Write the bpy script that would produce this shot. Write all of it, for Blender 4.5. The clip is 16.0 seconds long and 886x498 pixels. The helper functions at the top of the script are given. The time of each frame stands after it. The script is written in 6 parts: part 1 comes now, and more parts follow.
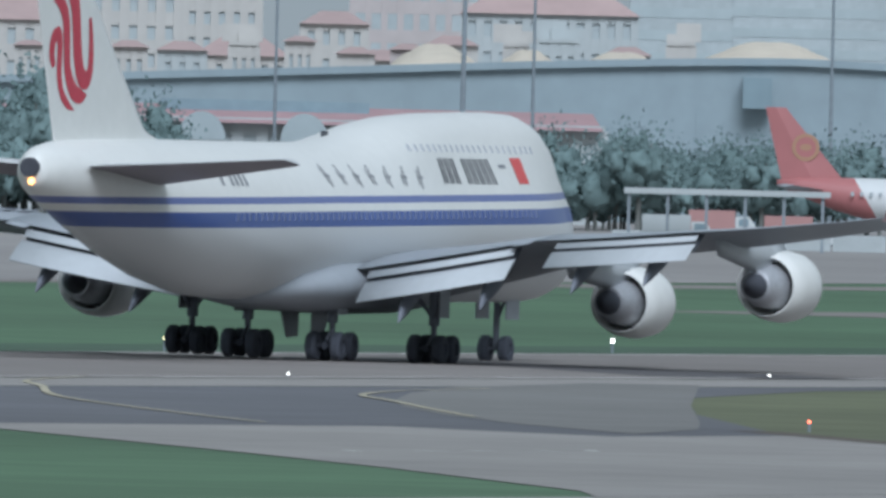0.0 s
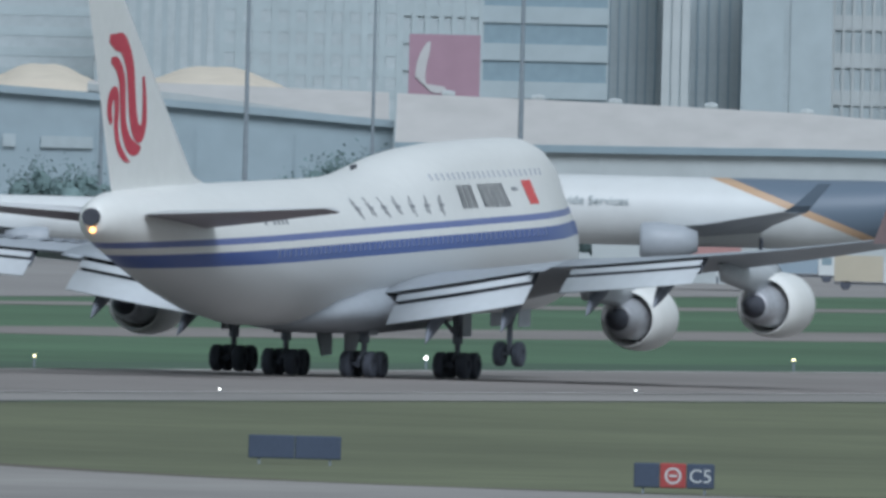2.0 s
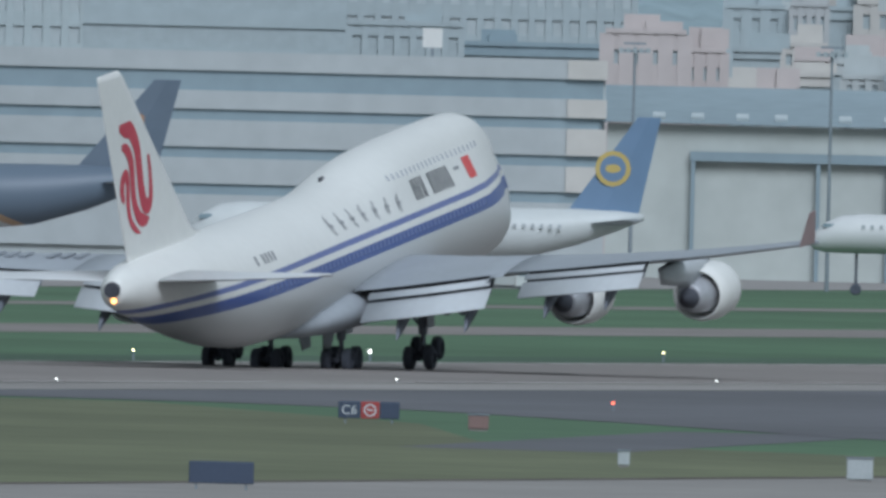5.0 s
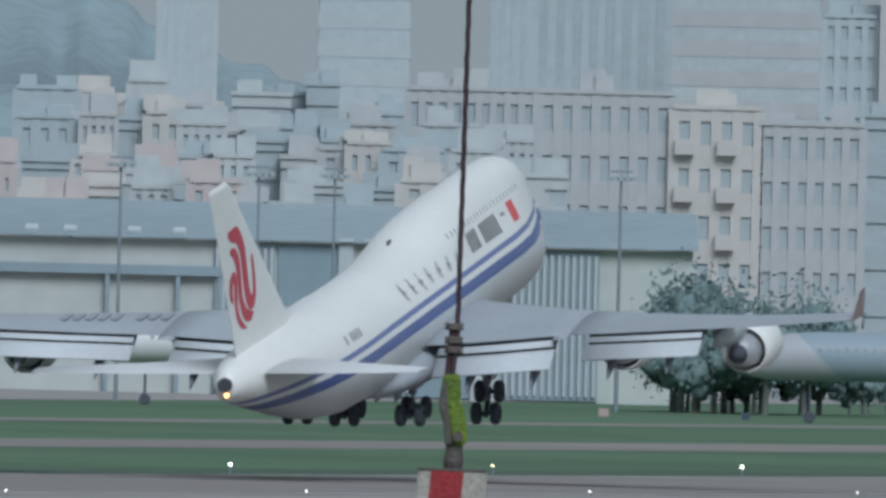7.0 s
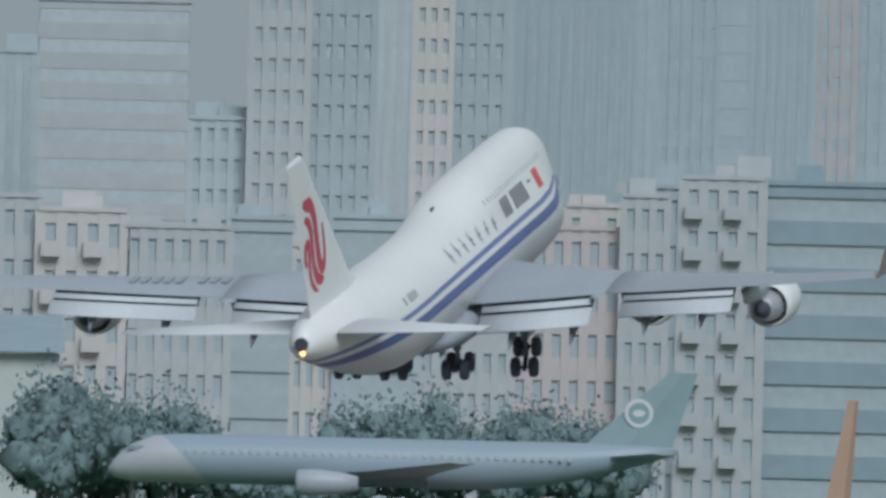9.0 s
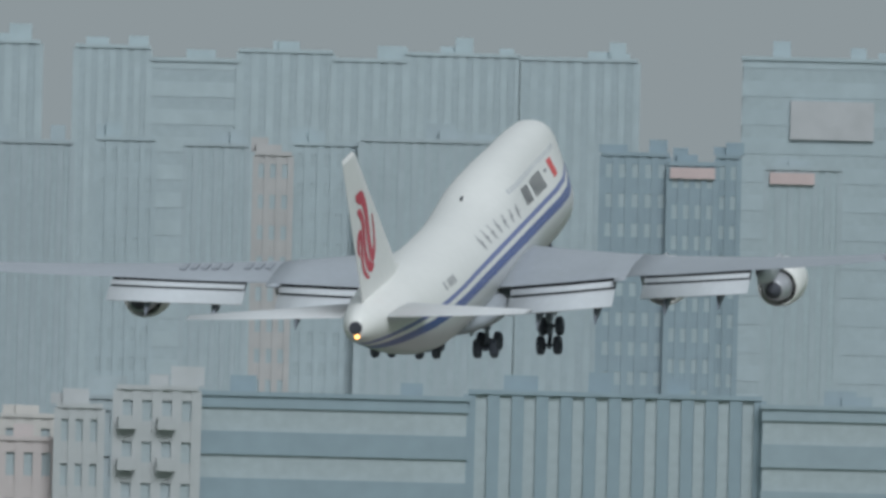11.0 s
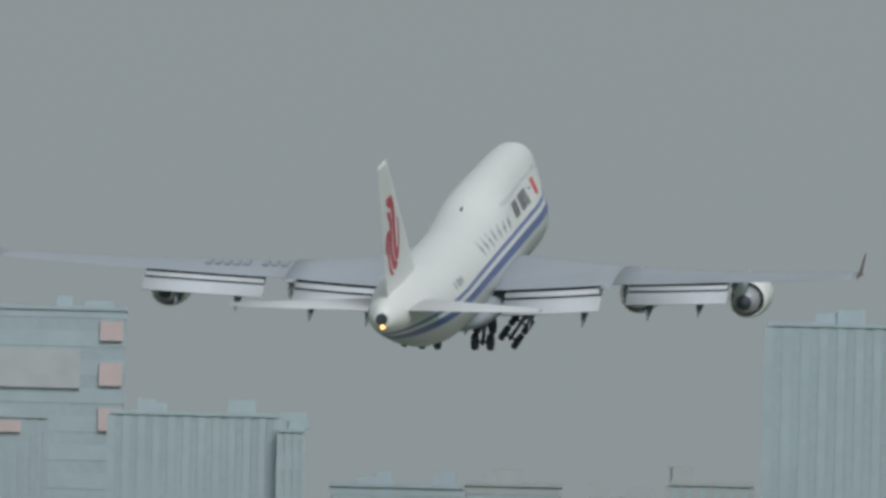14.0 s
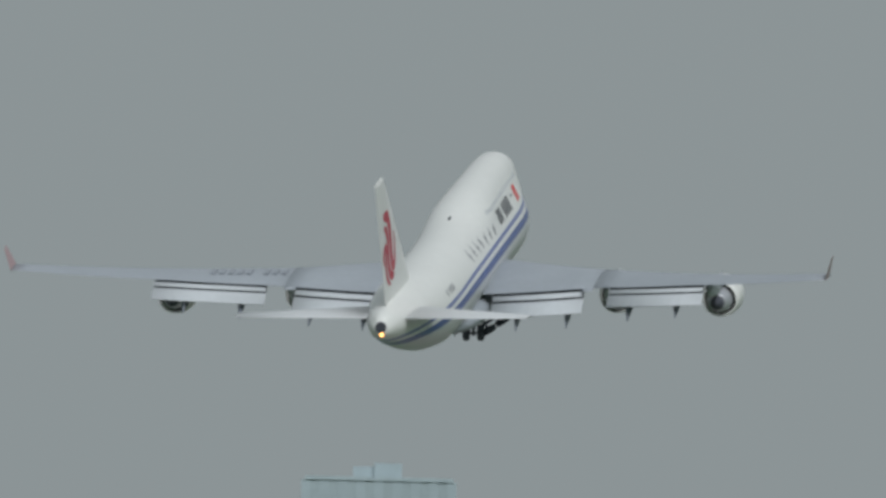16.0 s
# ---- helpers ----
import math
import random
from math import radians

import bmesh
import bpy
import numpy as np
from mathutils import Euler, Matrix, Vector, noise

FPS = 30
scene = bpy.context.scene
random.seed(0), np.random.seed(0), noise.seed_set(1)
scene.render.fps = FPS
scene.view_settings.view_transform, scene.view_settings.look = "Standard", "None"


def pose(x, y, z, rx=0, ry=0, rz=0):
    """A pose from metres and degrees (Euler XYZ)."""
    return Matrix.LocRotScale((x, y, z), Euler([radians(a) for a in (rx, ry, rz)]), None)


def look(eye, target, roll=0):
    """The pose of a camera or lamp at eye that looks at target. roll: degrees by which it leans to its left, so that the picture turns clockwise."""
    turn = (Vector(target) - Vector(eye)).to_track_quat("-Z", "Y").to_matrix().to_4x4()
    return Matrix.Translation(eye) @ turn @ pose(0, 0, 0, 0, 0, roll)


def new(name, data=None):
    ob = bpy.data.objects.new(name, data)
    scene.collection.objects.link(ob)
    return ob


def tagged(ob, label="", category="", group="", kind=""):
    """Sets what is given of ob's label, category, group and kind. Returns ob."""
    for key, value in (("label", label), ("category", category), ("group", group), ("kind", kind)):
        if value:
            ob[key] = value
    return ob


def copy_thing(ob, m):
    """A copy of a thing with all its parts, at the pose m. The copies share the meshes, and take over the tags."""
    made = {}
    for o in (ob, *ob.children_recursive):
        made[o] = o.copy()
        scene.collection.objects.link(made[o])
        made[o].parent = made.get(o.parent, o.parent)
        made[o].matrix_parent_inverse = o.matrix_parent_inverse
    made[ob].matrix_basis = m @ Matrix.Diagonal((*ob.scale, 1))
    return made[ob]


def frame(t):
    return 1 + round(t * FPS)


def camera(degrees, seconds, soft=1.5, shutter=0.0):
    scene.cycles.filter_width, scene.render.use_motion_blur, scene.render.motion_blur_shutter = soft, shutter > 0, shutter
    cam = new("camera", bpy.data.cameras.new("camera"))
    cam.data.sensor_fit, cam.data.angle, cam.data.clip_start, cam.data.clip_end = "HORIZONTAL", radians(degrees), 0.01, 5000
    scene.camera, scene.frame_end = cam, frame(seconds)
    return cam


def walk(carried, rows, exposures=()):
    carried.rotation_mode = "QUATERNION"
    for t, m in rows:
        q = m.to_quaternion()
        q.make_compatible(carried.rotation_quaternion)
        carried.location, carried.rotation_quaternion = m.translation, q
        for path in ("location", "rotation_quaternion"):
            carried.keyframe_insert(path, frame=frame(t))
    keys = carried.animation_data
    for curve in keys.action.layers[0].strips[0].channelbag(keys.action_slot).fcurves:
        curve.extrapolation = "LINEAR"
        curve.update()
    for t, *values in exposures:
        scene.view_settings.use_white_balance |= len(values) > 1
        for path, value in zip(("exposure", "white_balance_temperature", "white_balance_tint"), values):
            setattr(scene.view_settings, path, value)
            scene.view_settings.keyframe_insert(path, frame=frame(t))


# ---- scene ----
EYE = (0.0, 0.0, 11.58)


def aim(pan, tilt):
    """The camera's pose from its pan (to the left of the runway's heading) and tilt, in degrees."""
    a, b = radians(pan), radians(tilt)
    way = Vector((math.cos(a) * math.cos(b), math.sin(a) * math.cos(b), math.sin(b)))
    return look(EYE, Vector(EYE) + way * 1000, 1.42)


cam = camera(1.378, 16.0, 3.3)
walk(cam, [(t, aim(a, b)) for t, a, b in (
    (0.0, 19.4102, -0.2403), (0.5, 19.0234, -0.2005), (1.0, 18.5976, -0.2350),
    (1.5, 18.2292, -0.2048), (2.0, 17.8611, -0.1827), (2.5, 17.5541, -0.1757),
    (3.0, 17.2362, -0.1663), (3.5, 16.8573, -0.1630), (4.0, 16.4941, -0.1594),
    (4.5, 16.1404, -0.1560), (5.0, 15.7908, -0.1528), (5.5, 15.4406, -0.1338),
    (6.0, 15.1752, -0.0796), (6.5, 14.8962, 0.0417), (7.0, 14.6896, 0.0452),
    (7.5, 14.3697, 0.0204), (8.0, 14.1943, 0.0386), (8.5, 13.9469, 0.1619),
    (9.0, 13.7080, 0.2278), (9.5, 13.4768, 0.3124), (10.0, 13.2540, 0.4051),
    (10.5, 13.0400, 0.4961), (11.0, 12.8353, 0.5762), (11.5, 12.6492, 0.6948),
    (12.0, 12.4668, 0.7305), (12.5, 12.1990, 0.7838), (13.0, 11.9544, 0.8461),
    (13.5, 11.8206, 0.9306), (14.0, 11.6102, 0.9908), (14.5, 11.4353, 1.0408),
    (15.0, 11.2705, 1.0764), (15.5, 11.0970, 1.1578), (16.0, 10.8957, 1.2471),
)], [(0.0, 0.34, 5900, 10), (2.5, 0.22, 5950, 10), (5.5, 0.12, 5950, 10), (8.5, 0.14, 6050, 10), (11.0, 0.10, 6350, 10), (16.0, 0.06, 6550, 10)])

# ---- sky, sun, exposure ----
world = bpy.data.worlds.new("overcast")
scene.world = world
world.use_nodes = True
wt = world.node_tree
wt.nodes.clear()
w_out = wt.nodes.new("ShaderNodeOutputWorld")
w_bg = wt.nodes.new("ShaderNodeBackground")
w_sky = wt.nodes.new("ShaderNodeTexSky")
w_sky.sky_type, w_sky.sun_disc = "NISHITA", False
w_sky.sun_elevation, w_sky.sun_rotation = radians(41), radians(-120)
w_sky.dust_density, w_sky.air_density = 6.0, 1.5
w_dim = wt.nodes.new("ShaderNodeVectorMath")
w_dim.operation = "SCALE"
w_dim.inputs["Scale"].default_value = 0.10
w_mix = wt.nodes.new("ShaderNodeMixRGB")
w_mix.inputs[0].default_value = 0.94
w_mix.inputs[2].default_value = (0.262, 0.300, 0.312, 1)
wt.links.new(w_sky.outputs[0], w_dim.inputs[0])
wt.links.new(w_dim.outputs[0], w_mix.inputs[1])
wt.links.new(w_mix.outputs[0], w_bg.inputs[0])
wt.links.new(w_bg.outputs[0], w_out.inputs[0])

sun_data = bpy.data.lights.new("sun", "SUN")
sun_data.energy, sun_data.angle, sun_data.color = 1.9, radians(30), (0.94, 0.98, 1.02)
sun = new("sun", sun_data)
sun.matrix_world = look((-690, -400, 700), (0, 0, 0))
scene.view_settings.exposure = 0.0


# ---- materials ----
def mat(name, colour, rough=0.6, metal=0.0, spread=0.12, scale=1.0, bump=0.0, spec=0.4, glow=0.0, island=0.0):
    """A painted or raw surface: its colour, varied at two scales, and a fine relief."""
    m = bpy.data.materials.new(name)
    m.use_nodes = True
    t = m.node_tree
    b = t.nodes["Principled BSDF"]
    b.inputs["Roughness"].default_value, b.inputs["Metallic"].default_value = rough, metal
    b.inputs["Specular IOR Level"].default_value = spec
    co = t.nodes.new("ShaderNodeTexCoord")
    col = None
    for k, part_of in ((0.22, 0.6), (3.1, 0.4)):
        n = t.nodes.new("ShaderNodeTexNoise")
        n.inputs["Scale"].default_value, n.inputs["Detail"].default_value = scale * k, 5
        t.links.new(co.outputs["Object"], n.inputs["Vector"])
        r = t.nodes.new("ShaderNodeMapRange")
        r.inputs["From Min"].default_value, r.inputs["From Max"].default_value = 0.3, 0.7
        r.inputs["To Min"].default_value, r.inputs["To Max"].default_value = 1 - spread * part_of, 1 + spread * part_of
        t.links.new(n.outputs["Fac"], r.inputs["Value"])
        x = t.nodes.new("ShaderNodeVectorMath")
        x.operation = "SCALE"
        if col is None:
            x.inputs[0].default_value = colour[:3]
        else:
            t.links.new(col, x.inputs[0])
        t.links.new(r.outputs[0], x.inputs["Scale"])
        col = x.outputs[0]
        if bump and k > 1:
            u = t.nodes.new("ShaderNodeBump")
            u.inputs["Strength"].default_value, u.inputs["Distance"].default_value = bump, 0.05
            t.links.new(n.outputs["Fac"], u.inputs["Height"])
            t.links.new(u.outputs[0], b.inputs["Normal"])
    if island:
        g = t.nodes.new("ShaderNodeNewGeometry")
        r = t.nodes.new("ShaderNodeMapRange")
        r.inputs["To Min"].default_value, r.inputs["To Max"].default_value = 1 - island, 1 + island
        t.links.new(g.outputs["Random Per Island"], r.inputs["Value"])
        x = t.nodes.new("ShaderNodeVectorMath")
        x.operation = "SCALE"
        t.links.new(col, x.inputs[0])
        t.links.new(r.outputs[0], x.inputs["Scale"])
        col = x.outputs[0]
    t.links.new(col, b.inputs["Base Color"])
    if glow:
        b.inputs["Emission Color"].default_value, b.inputs["Emission Strength"].default_value = (*colour[:3], 1), glow
    return m


STRIPE_RISE = 0.010


def livery(name, bands, top, below, rough=0.32):
    """Paint in bands that rise a little towards the nose: (lower edge, upper edge, colour) in metres above the wheels."""
    m = mat(name, top, rough, 0, 0.05, 0.6)
    t = m.node_tree
    b = t.nodes["Principled BSDF"]
    old = b.inputs["Base Color"].links[0].from_socket
    co = t.nodes.new("ShaderNodeTexCoord")
    level = t.nodes.new("ShaderNodeVectorMath")
    level.operation = "DOT_PRODUCT"
    level.inputs[1].default_value = (-STRIPE_RISE, 0, 1)
    t.links.new(co.outputs["Object"], level.inputs[0])

    def step(z):
        n = t.nodes.new("ShaderNodeMath")
        n.operation = "GREATER_THAN"
        n.inputs[1].default_value = z
        t.links.new(level.outputs["Value"], n.inputs[0])
        return n.outputs[0]

    for low, high, colour in ((-50, bands[0][0], below), *bands):
        inside = t.nodes.new("ShaderNodeMath")
        inside.operation = "SUBTRACT"
        t.links.new(step(low), inside.inputs[0])
        t.links.new(step(high), inside.inputs[1])
        mix = t.nodes.new("ShaderNodeMixRGB")
        t.links.new(inside.outputs[0], mix.inputs[0])
        t.links.new(old, mix.inputs[1])
        mix.inputs[2].default_value = (*colour, 1)
        old = mix.outputs[0]
    t.links.new(old, b.inputs["Base Color"])
    return m


WHITE = mat("aircraft white", (0.755, 0.76, 0.735), 0.35, 0, 0.06, 0.5)
HULL = livery("white hull with blue bands", ((5.90, 6.56, (0.07, 0.118, 0.335)), (6.90, 7.20, (0.145, 0.185, 0.40))), (0.77, 0.775, 0.75), (0.63, 0.645, 0.65))
WING_GREY = mat("wing grey", (0.35, 0.38, 0.415), 0.45, 0, 0.10, 0.7)
FLAP_GREY = mat("flap pale grey", (0.53, 0.56, 0.585), 0.45, 0, 0.08, 0.7)
SLOT_SHADE = mat("slot shade", (0.10, 0.11, 0.13), 0.8)
# Tyre and gear colours are lightened a little, as haze lifts blacks.
HAZED_RUBBER = mat("tyre rubber", (0.085, 0.095, 0.12), 0.85, 0, 0.2, 4)
GEAR_GREY = mat("hazed gear grey", (0.20, 0.22, 0.26), 0.6, 0.1, 0.2, 3)
ENGINE_METAL = mat("hot section metal", (0.52, 0.53, 0.56), 0.42, 0.6, 0.2, 2)
ENGINE_DARK = mat("exhaust dark", (0.085, 0.09, 0.11), 0.7, 0.2, 0.2, 2)
WINGLET_ROSE = mat("winglet rose grey", (0.42, 0.30, 0.31), 0.5)
WING_LETTER = mat("wing letter grey", (0.31, 0.335, 0.37), 0.6)
LOGO_RED = mat("logo red", (0.52, 0.055, 0.085), 0.45)
FLAG_RED = mat("flag red", (0.68, 0.10, 0.10), 0.5)
INK = mat("title black", (0.07, 0.075, 0.09), 0.5)
SCRIPT_GREY = mat("script grey", (0.26, 0.27, 0.29), 0.5)
REG_GREY = mat("registration grey", (0.28, 0.29, 0.31), 0.5)


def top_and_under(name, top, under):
    """White upper skin over a rose-grey underside, its colour darkened for shade."""
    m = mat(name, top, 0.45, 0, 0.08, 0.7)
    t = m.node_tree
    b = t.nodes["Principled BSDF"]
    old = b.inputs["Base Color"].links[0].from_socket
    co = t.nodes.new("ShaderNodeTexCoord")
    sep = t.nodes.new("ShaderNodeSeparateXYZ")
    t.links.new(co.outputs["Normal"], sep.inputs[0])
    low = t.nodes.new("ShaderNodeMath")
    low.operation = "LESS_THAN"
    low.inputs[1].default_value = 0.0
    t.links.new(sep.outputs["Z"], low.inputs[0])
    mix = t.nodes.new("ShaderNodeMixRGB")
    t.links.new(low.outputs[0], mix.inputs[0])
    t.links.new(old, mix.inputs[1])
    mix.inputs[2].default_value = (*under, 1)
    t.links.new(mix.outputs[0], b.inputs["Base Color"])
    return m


TAIL_SKIN = top_and_under("tailplane white over shaded rose grey", (0.66, 0.68, 0.69), (0.30, 0.27, 0.30))
LAMP_AMBER = mat("tail lamp", (1.0, 0.45, 0.12), 0.3, glow=4.5)
PANE_GREY = mat("cabin window", (0.15, 0.19, 0.36), 0.25)
PANE_PALE = mat("upper cabin window", (0.50, 0.52, 0.56), 0.25)


# ---- mesh tools ----
def part(name, bm, material, parent=None, label="", smooth=False):
    """Links a bmesh as one mesh object under a thing or a part."""
    bmesh.ops.recalc_face_normals(bm, faces=bm.faces)
    me = bpy.data.meshes.new(name)
    bm.to_mesh(me)
    bm.free()
    me.materials.append(material)
    if smooth:
        for f in me.polygons:
            f.use_smooth = True
    ob = new(name, me)
    ob.parent = parent
    return tagged(ob, label)


def thing(name, m, label, category, group="", kind=""):
    ob = new(name)
    ob.matrix_basis = m
    return tagged(ob, label, category, group, kind)


def box(bm, x0, x1, y0, y1, z0, z1):
    v = [bm.verts.new(c) for c in ((x0, y0, z0), (x1, y0, z0), (x1, y1, z0), (x0, y1, z0), (x0, y0, z1), (x1, y0, z1), (x1, y1, z1), (x0, y1, z1))]
    for f in ((0, 1, 2, 3), (4, 5, 6, 7), (0, 1, 5, 4), (1, 2, 6, 5), (2, 3, 7, 6), (3, 0, 4, 7)):
        bm.faces.new([v[i] for i in f])
    return v


def loft(bm, rings, caps=True):
    """Skins a row of closed rings with the same number of points."""
    rows = [[bm.verts.new(p) for p in ring] for ring in rings]
    n = len(rows[0])
    for a, b in zip(rows, rows[1:]):
        for i in range(n):
            bm.faces.new((a[i], a[(i + 1) % n], b[(i + 1) % n], b[i]))
    if caps:
        bm.faces.new(rows[0])
        bm.faces.new(rows[-1])
    return rows


def tube(bm, stations, n=24):
    """A round body along x: stations of (x, y, z, radius)."""
    loft(bm, [[(x, y + r * math.cos(2 * math.pi * i / n), z + r * math.sin(2 * math.pi * i / n)) for i in range(n)] for x, y, z, r in stations])


def rod(bm, a, b, r, n=10):
    a, b = Vector(a), Vector(b)
    q = (b - a).to_track_quat("Z", "Y")
    loft(bm, [[p + q @ Vector((r * math.cos(2 * math.pi * i / n), r * math.sin(2 * math.pi * i / n), 0)) for i in range(n)] for p in (a, b)])


def wheel(bm, c, r, w, n=22):
    """A tyre with rounded shoulders and a hub, its axle along y."""
    prof = ((-w / 2, 0.45 * r), (-w / 2, 0.86 * r), (-0.3 * w, r), (0.3 * w, r), (w / 2, 0.86 * r), (w / 2, 0.45 * r), (0.3 * w, 0.40 * r), (0.3 * w, 0.05 * r))
    prof = ((-0.3 * w, 0.05 * r), (-0.3 * w, 0.40 * r)) + prof
    loft(bm, [[(c[0] + q * math.cos(2 * math.pi * i / n), c[1] + y, c[2] + q * math.sin(2 * math.pi * i / n)) for i in range(n)] for y, q in prof])


def foil(le, chord, y, z, thick, n=9, twist=0.0, side=1):
    """A wing section at span y: leading edge at station le (aft of the nose), as a ring."""
    ring = []
    for k in list(range(n + 1)) + list(range(n - 1, 0, -1)):
        upper = len(ring) <= n
        u = (1 - math.cos(math.pi * k / n)) / 2
        h = 5 * thick * chord * (0.2969 * math.sqrt(u) - 0.126 * u - 0.3516 * u * u + 0.2843 * u ** 3 - 0.1036 * u ** 4)
        c = 0.02 * chord * math.sin(math.pi * u)
        zz = z + (c + h if upper else c - h * 0.75) - twist * u * chord
        ring.append((NOSE - (le + u * chord), side * y, zz))
    return ring


def smooth_line(points, n=6):
    """A finer line through points of any dimension."""
    out = []
    for i in range(len(points) - 1):
        p = [points[max(0, i - 1)], points[i], points[i + 1], points[min(len(points) - 1, i + 2)]]
        for k in range(n):
            t = k / n
            out.append(tuple(0.5 * (2 * b + (c - a) * t + (2 * a - 5 * b + 4 * c - d) * t * t + (3 * b - a - 3 * c + d) * t ** 3) for a, b, c, d in zip(*p)))
    return out + [points[-1]]


# ---- ground ----
GRASS = mat("mown grass", (0.080, 0.148, 0.082), 0.95, 0, 0.35, 0.05, 0.3)
GRASS_DRY = mat("dry grass", (0.138, 0.152, 0.088), 0.95, 0, 0.4, 0.06, 0.3)
CONCRETE = mat("worn concrete", (0.232, 0.210, 0.198), 0.9, 0, 0.25, 0.08, 0.2)
ASPHALT = mat("dark asphalt", (0.128, 0.13, 0.142), 0.9, 0, 0.3, 0.06, 0.2)
SHOULDER = mat("pale shoulder", (0.28, 0.265, 0.25), 0.9, 0, 0.25, 0.08, 0.2)
APRON = mat("apron concrete", (0.29, 0.275, 0.265), 0.9, 0, 0.2, 0.03, 0.2)
YELLOW = mat("line yellow", (0.45, 0.41, 0.30), 0.8, 0, 0.3, 0.5)
LINE_WHITE = mat("line white", (0.55, 0.54, 0.52), 0.8, 0, 0.3, 0.5)


def sheet(name, points, z, material, label, category, kind="structure"):
    bm = bmesh.new()
    bm.faces.new([bm.verts.new((x, y, z)) for x, y in points])
    return tagged(part(name, bm, material), label, category, "", kind)


def ribbon(name, points, w, z, material, label):
    """A painted line of width w along points."""
    bm = bmesh.new()
    pts = [Vector((x, y, 0)) for x, y in points]
    rows = []
    for i, p in enumerate(pts):
        d = (pts[min(i + 1, len(pts) - 1)] - pts[max(i - 1, 0)]).normalized()
        s = Vector((-d.y, d.x, 0)) * w / 2
        rows.append((bm.verts.new((p + s).xy[:] + (z,)), bm.verts.new((p - s).xy[:] + (z,))))
    for a, b in zip(rows, rows[1:]):
        bm.faces.new((a[0], a[1], b[1], b[0]))
    return tagged(part(name, bm, material), label, "marking", "", "structure")


sheet("ground", ((-3000, -3000), (9000, -3000), (9000, 6000), (-3000, 6000)), 0.0, GRASS, "green mown airfield grass", "grass")
sheet("runway", ((-800, 497), (5200, 497), (5200, 546), (-800, 546)), 0.05, CONCRETE, "worn grey-brown concrete runway", "runway")
sheet("shoulder_near", ((-800, 484), (5200, 484), (5200, 497), (-800, 497)), 0.035, SHOULDER, "pale concrete runway shoulder", "pavement")
sheet("taxiway", ((-800, 285), (5200, 285), (5200, 351), (-800, 351)), 0.02, SHOULDER, "pale grey concrete taxiway", "taxiway")
sheet("exit_taxiway_1", ((1010, 351), (1023, 356), (1071, 379), (1107, 397), (1159, 424), (1230, 460), (1285, 484), (1450, 484), (1402, 478), (1355, 467), (1320, 455), (1283, 442), (1224, 419), (1175, 394), (1150, 378), (1137, 364), (1133, 351)), 0.022, ASPHALT, "dark asphalt exit taxiway", "taxiway")
sheet("exit_taxiway_2", ((1395, 351), (1450, 385), (1490, 405), (1537, 427), (1575, 446), (1592, 460), (1600, 484), (1850, 484), (1755, 472), (1693, 450), (1600, 408), (1500, 351)), 0.022, ASPHALT, "dark asphalt exit taxiway", "taxiway")
sheet("dry_grass_strip", ((1126, 351.3), (1128, 366), (1141, 380), (1168, 399), (1218, 424), (1283, 447), (1320, 460), (1355, 472), (1402, 481), (1480, 483.5), (1590, 483), (1585, 462), (1500, 425), (1420, 400), (1390, 372), (1330, 351.3)), 0.010, GRASS_DRY, "dull yellowish dry grass", "grass")
sheet("verge_far", ((-800, 546), (5200, 546), (5200, 564), (-800, 564)), 0.012, mat("rank dark grass", (0.062, 0.108, 0.070), 0.95, 0, 0.35, 0.09, 0.3), "darker uncut grass along the runway", "grass")
ribbon("soil_edge", smooth_line([(1224, 419.5), (1175, 394.5), (1150, 378), (1139, 364), (1141, 353), (1160, 351.6), (1220, 351.5), (1330, 351.5)]), 1.8, 0.032, mat("bare brown soil", (0.105, 0.088, 0.075), 0.95, 0, 0.4, 0.6), "bare brown soil edge beside the taxiway")
sheet("service_road", ((1380, 392), (1493, 412), (1500, 404), (1380, 383)), 0.012, ASPHALT, "narrow dark asphalt service road", "road")
sheet("far_taxiway", ((1900, 630), (5200, 630), (5200, 660), (1900, 660)), 0.02, CONCRETE, "grey concrete taxiway beyond the runway", "taxiway")
sheet("far_road", ((1900, 738), (5200, 738), (5200, 752), (1900, 752)), 0.02, CONCRETE, "narrow pale concrete road", "road")
sheet("apron", ((1200, 690), (1900, 735), (2241, 764), (2578, 806), (3200, 862), (5200, 1020), (5200, 5000), (1200, 5000)), 0.03, APRON, "pale concrete parking apron", "apron")
sheet("exit_shoulder", ((1159, 424), (1178, 431), (1204, 426), (1190, 413), (1213, 413.5), (1175, 394), (1150, 378), (1137, 364), (1133, 351), (1010, 351), (1023, 356), (1071, 379), (1107, 397)), 0.03, SHOULDER, "pale concrete strip beside the exit taxiway", "pavement")
sheet("worn_paving", ((1307, 462.3), (1341, 473.7), (1373, 483.0), (1410, 490.2), (1413, 486.7), (1318, 454.3), (1250, 430.5), (1224, 421.6), (1201, 416.0), (1226, 429.1), (1253, 441.3), (1280, 452.4)), 0.036, mat("worn brown paving", (0.195, 0.19, 0.182), 0.9, 0, 0.25, 0.06, 0.2), "worn brownish paving beside the exit taxiway", "pavement")
sheet("rubber_marks", ((1502, 536.4), (1507, 535.7), (1508, 530.1), (1494, 518.0), (1474, 503.2), (1465, 497.4), (1456, 497.1), (1452, 502.4), (1480, 518.3), (1491, 527.3), (1488, 529.0), (1483, 529.7)), 0.060, mat("tyre rubber marks", (0.125, 0.12, 0.125), 0.9, 0, 0.3, 0.05), "dark curved tyre marks on the runway", "runway")
ribbon("taxi_dash", ((1119, 397.5), (1117, 396.2)), 0.45, 0.040, LINE_WHITE, "short worn white taxiway dash")
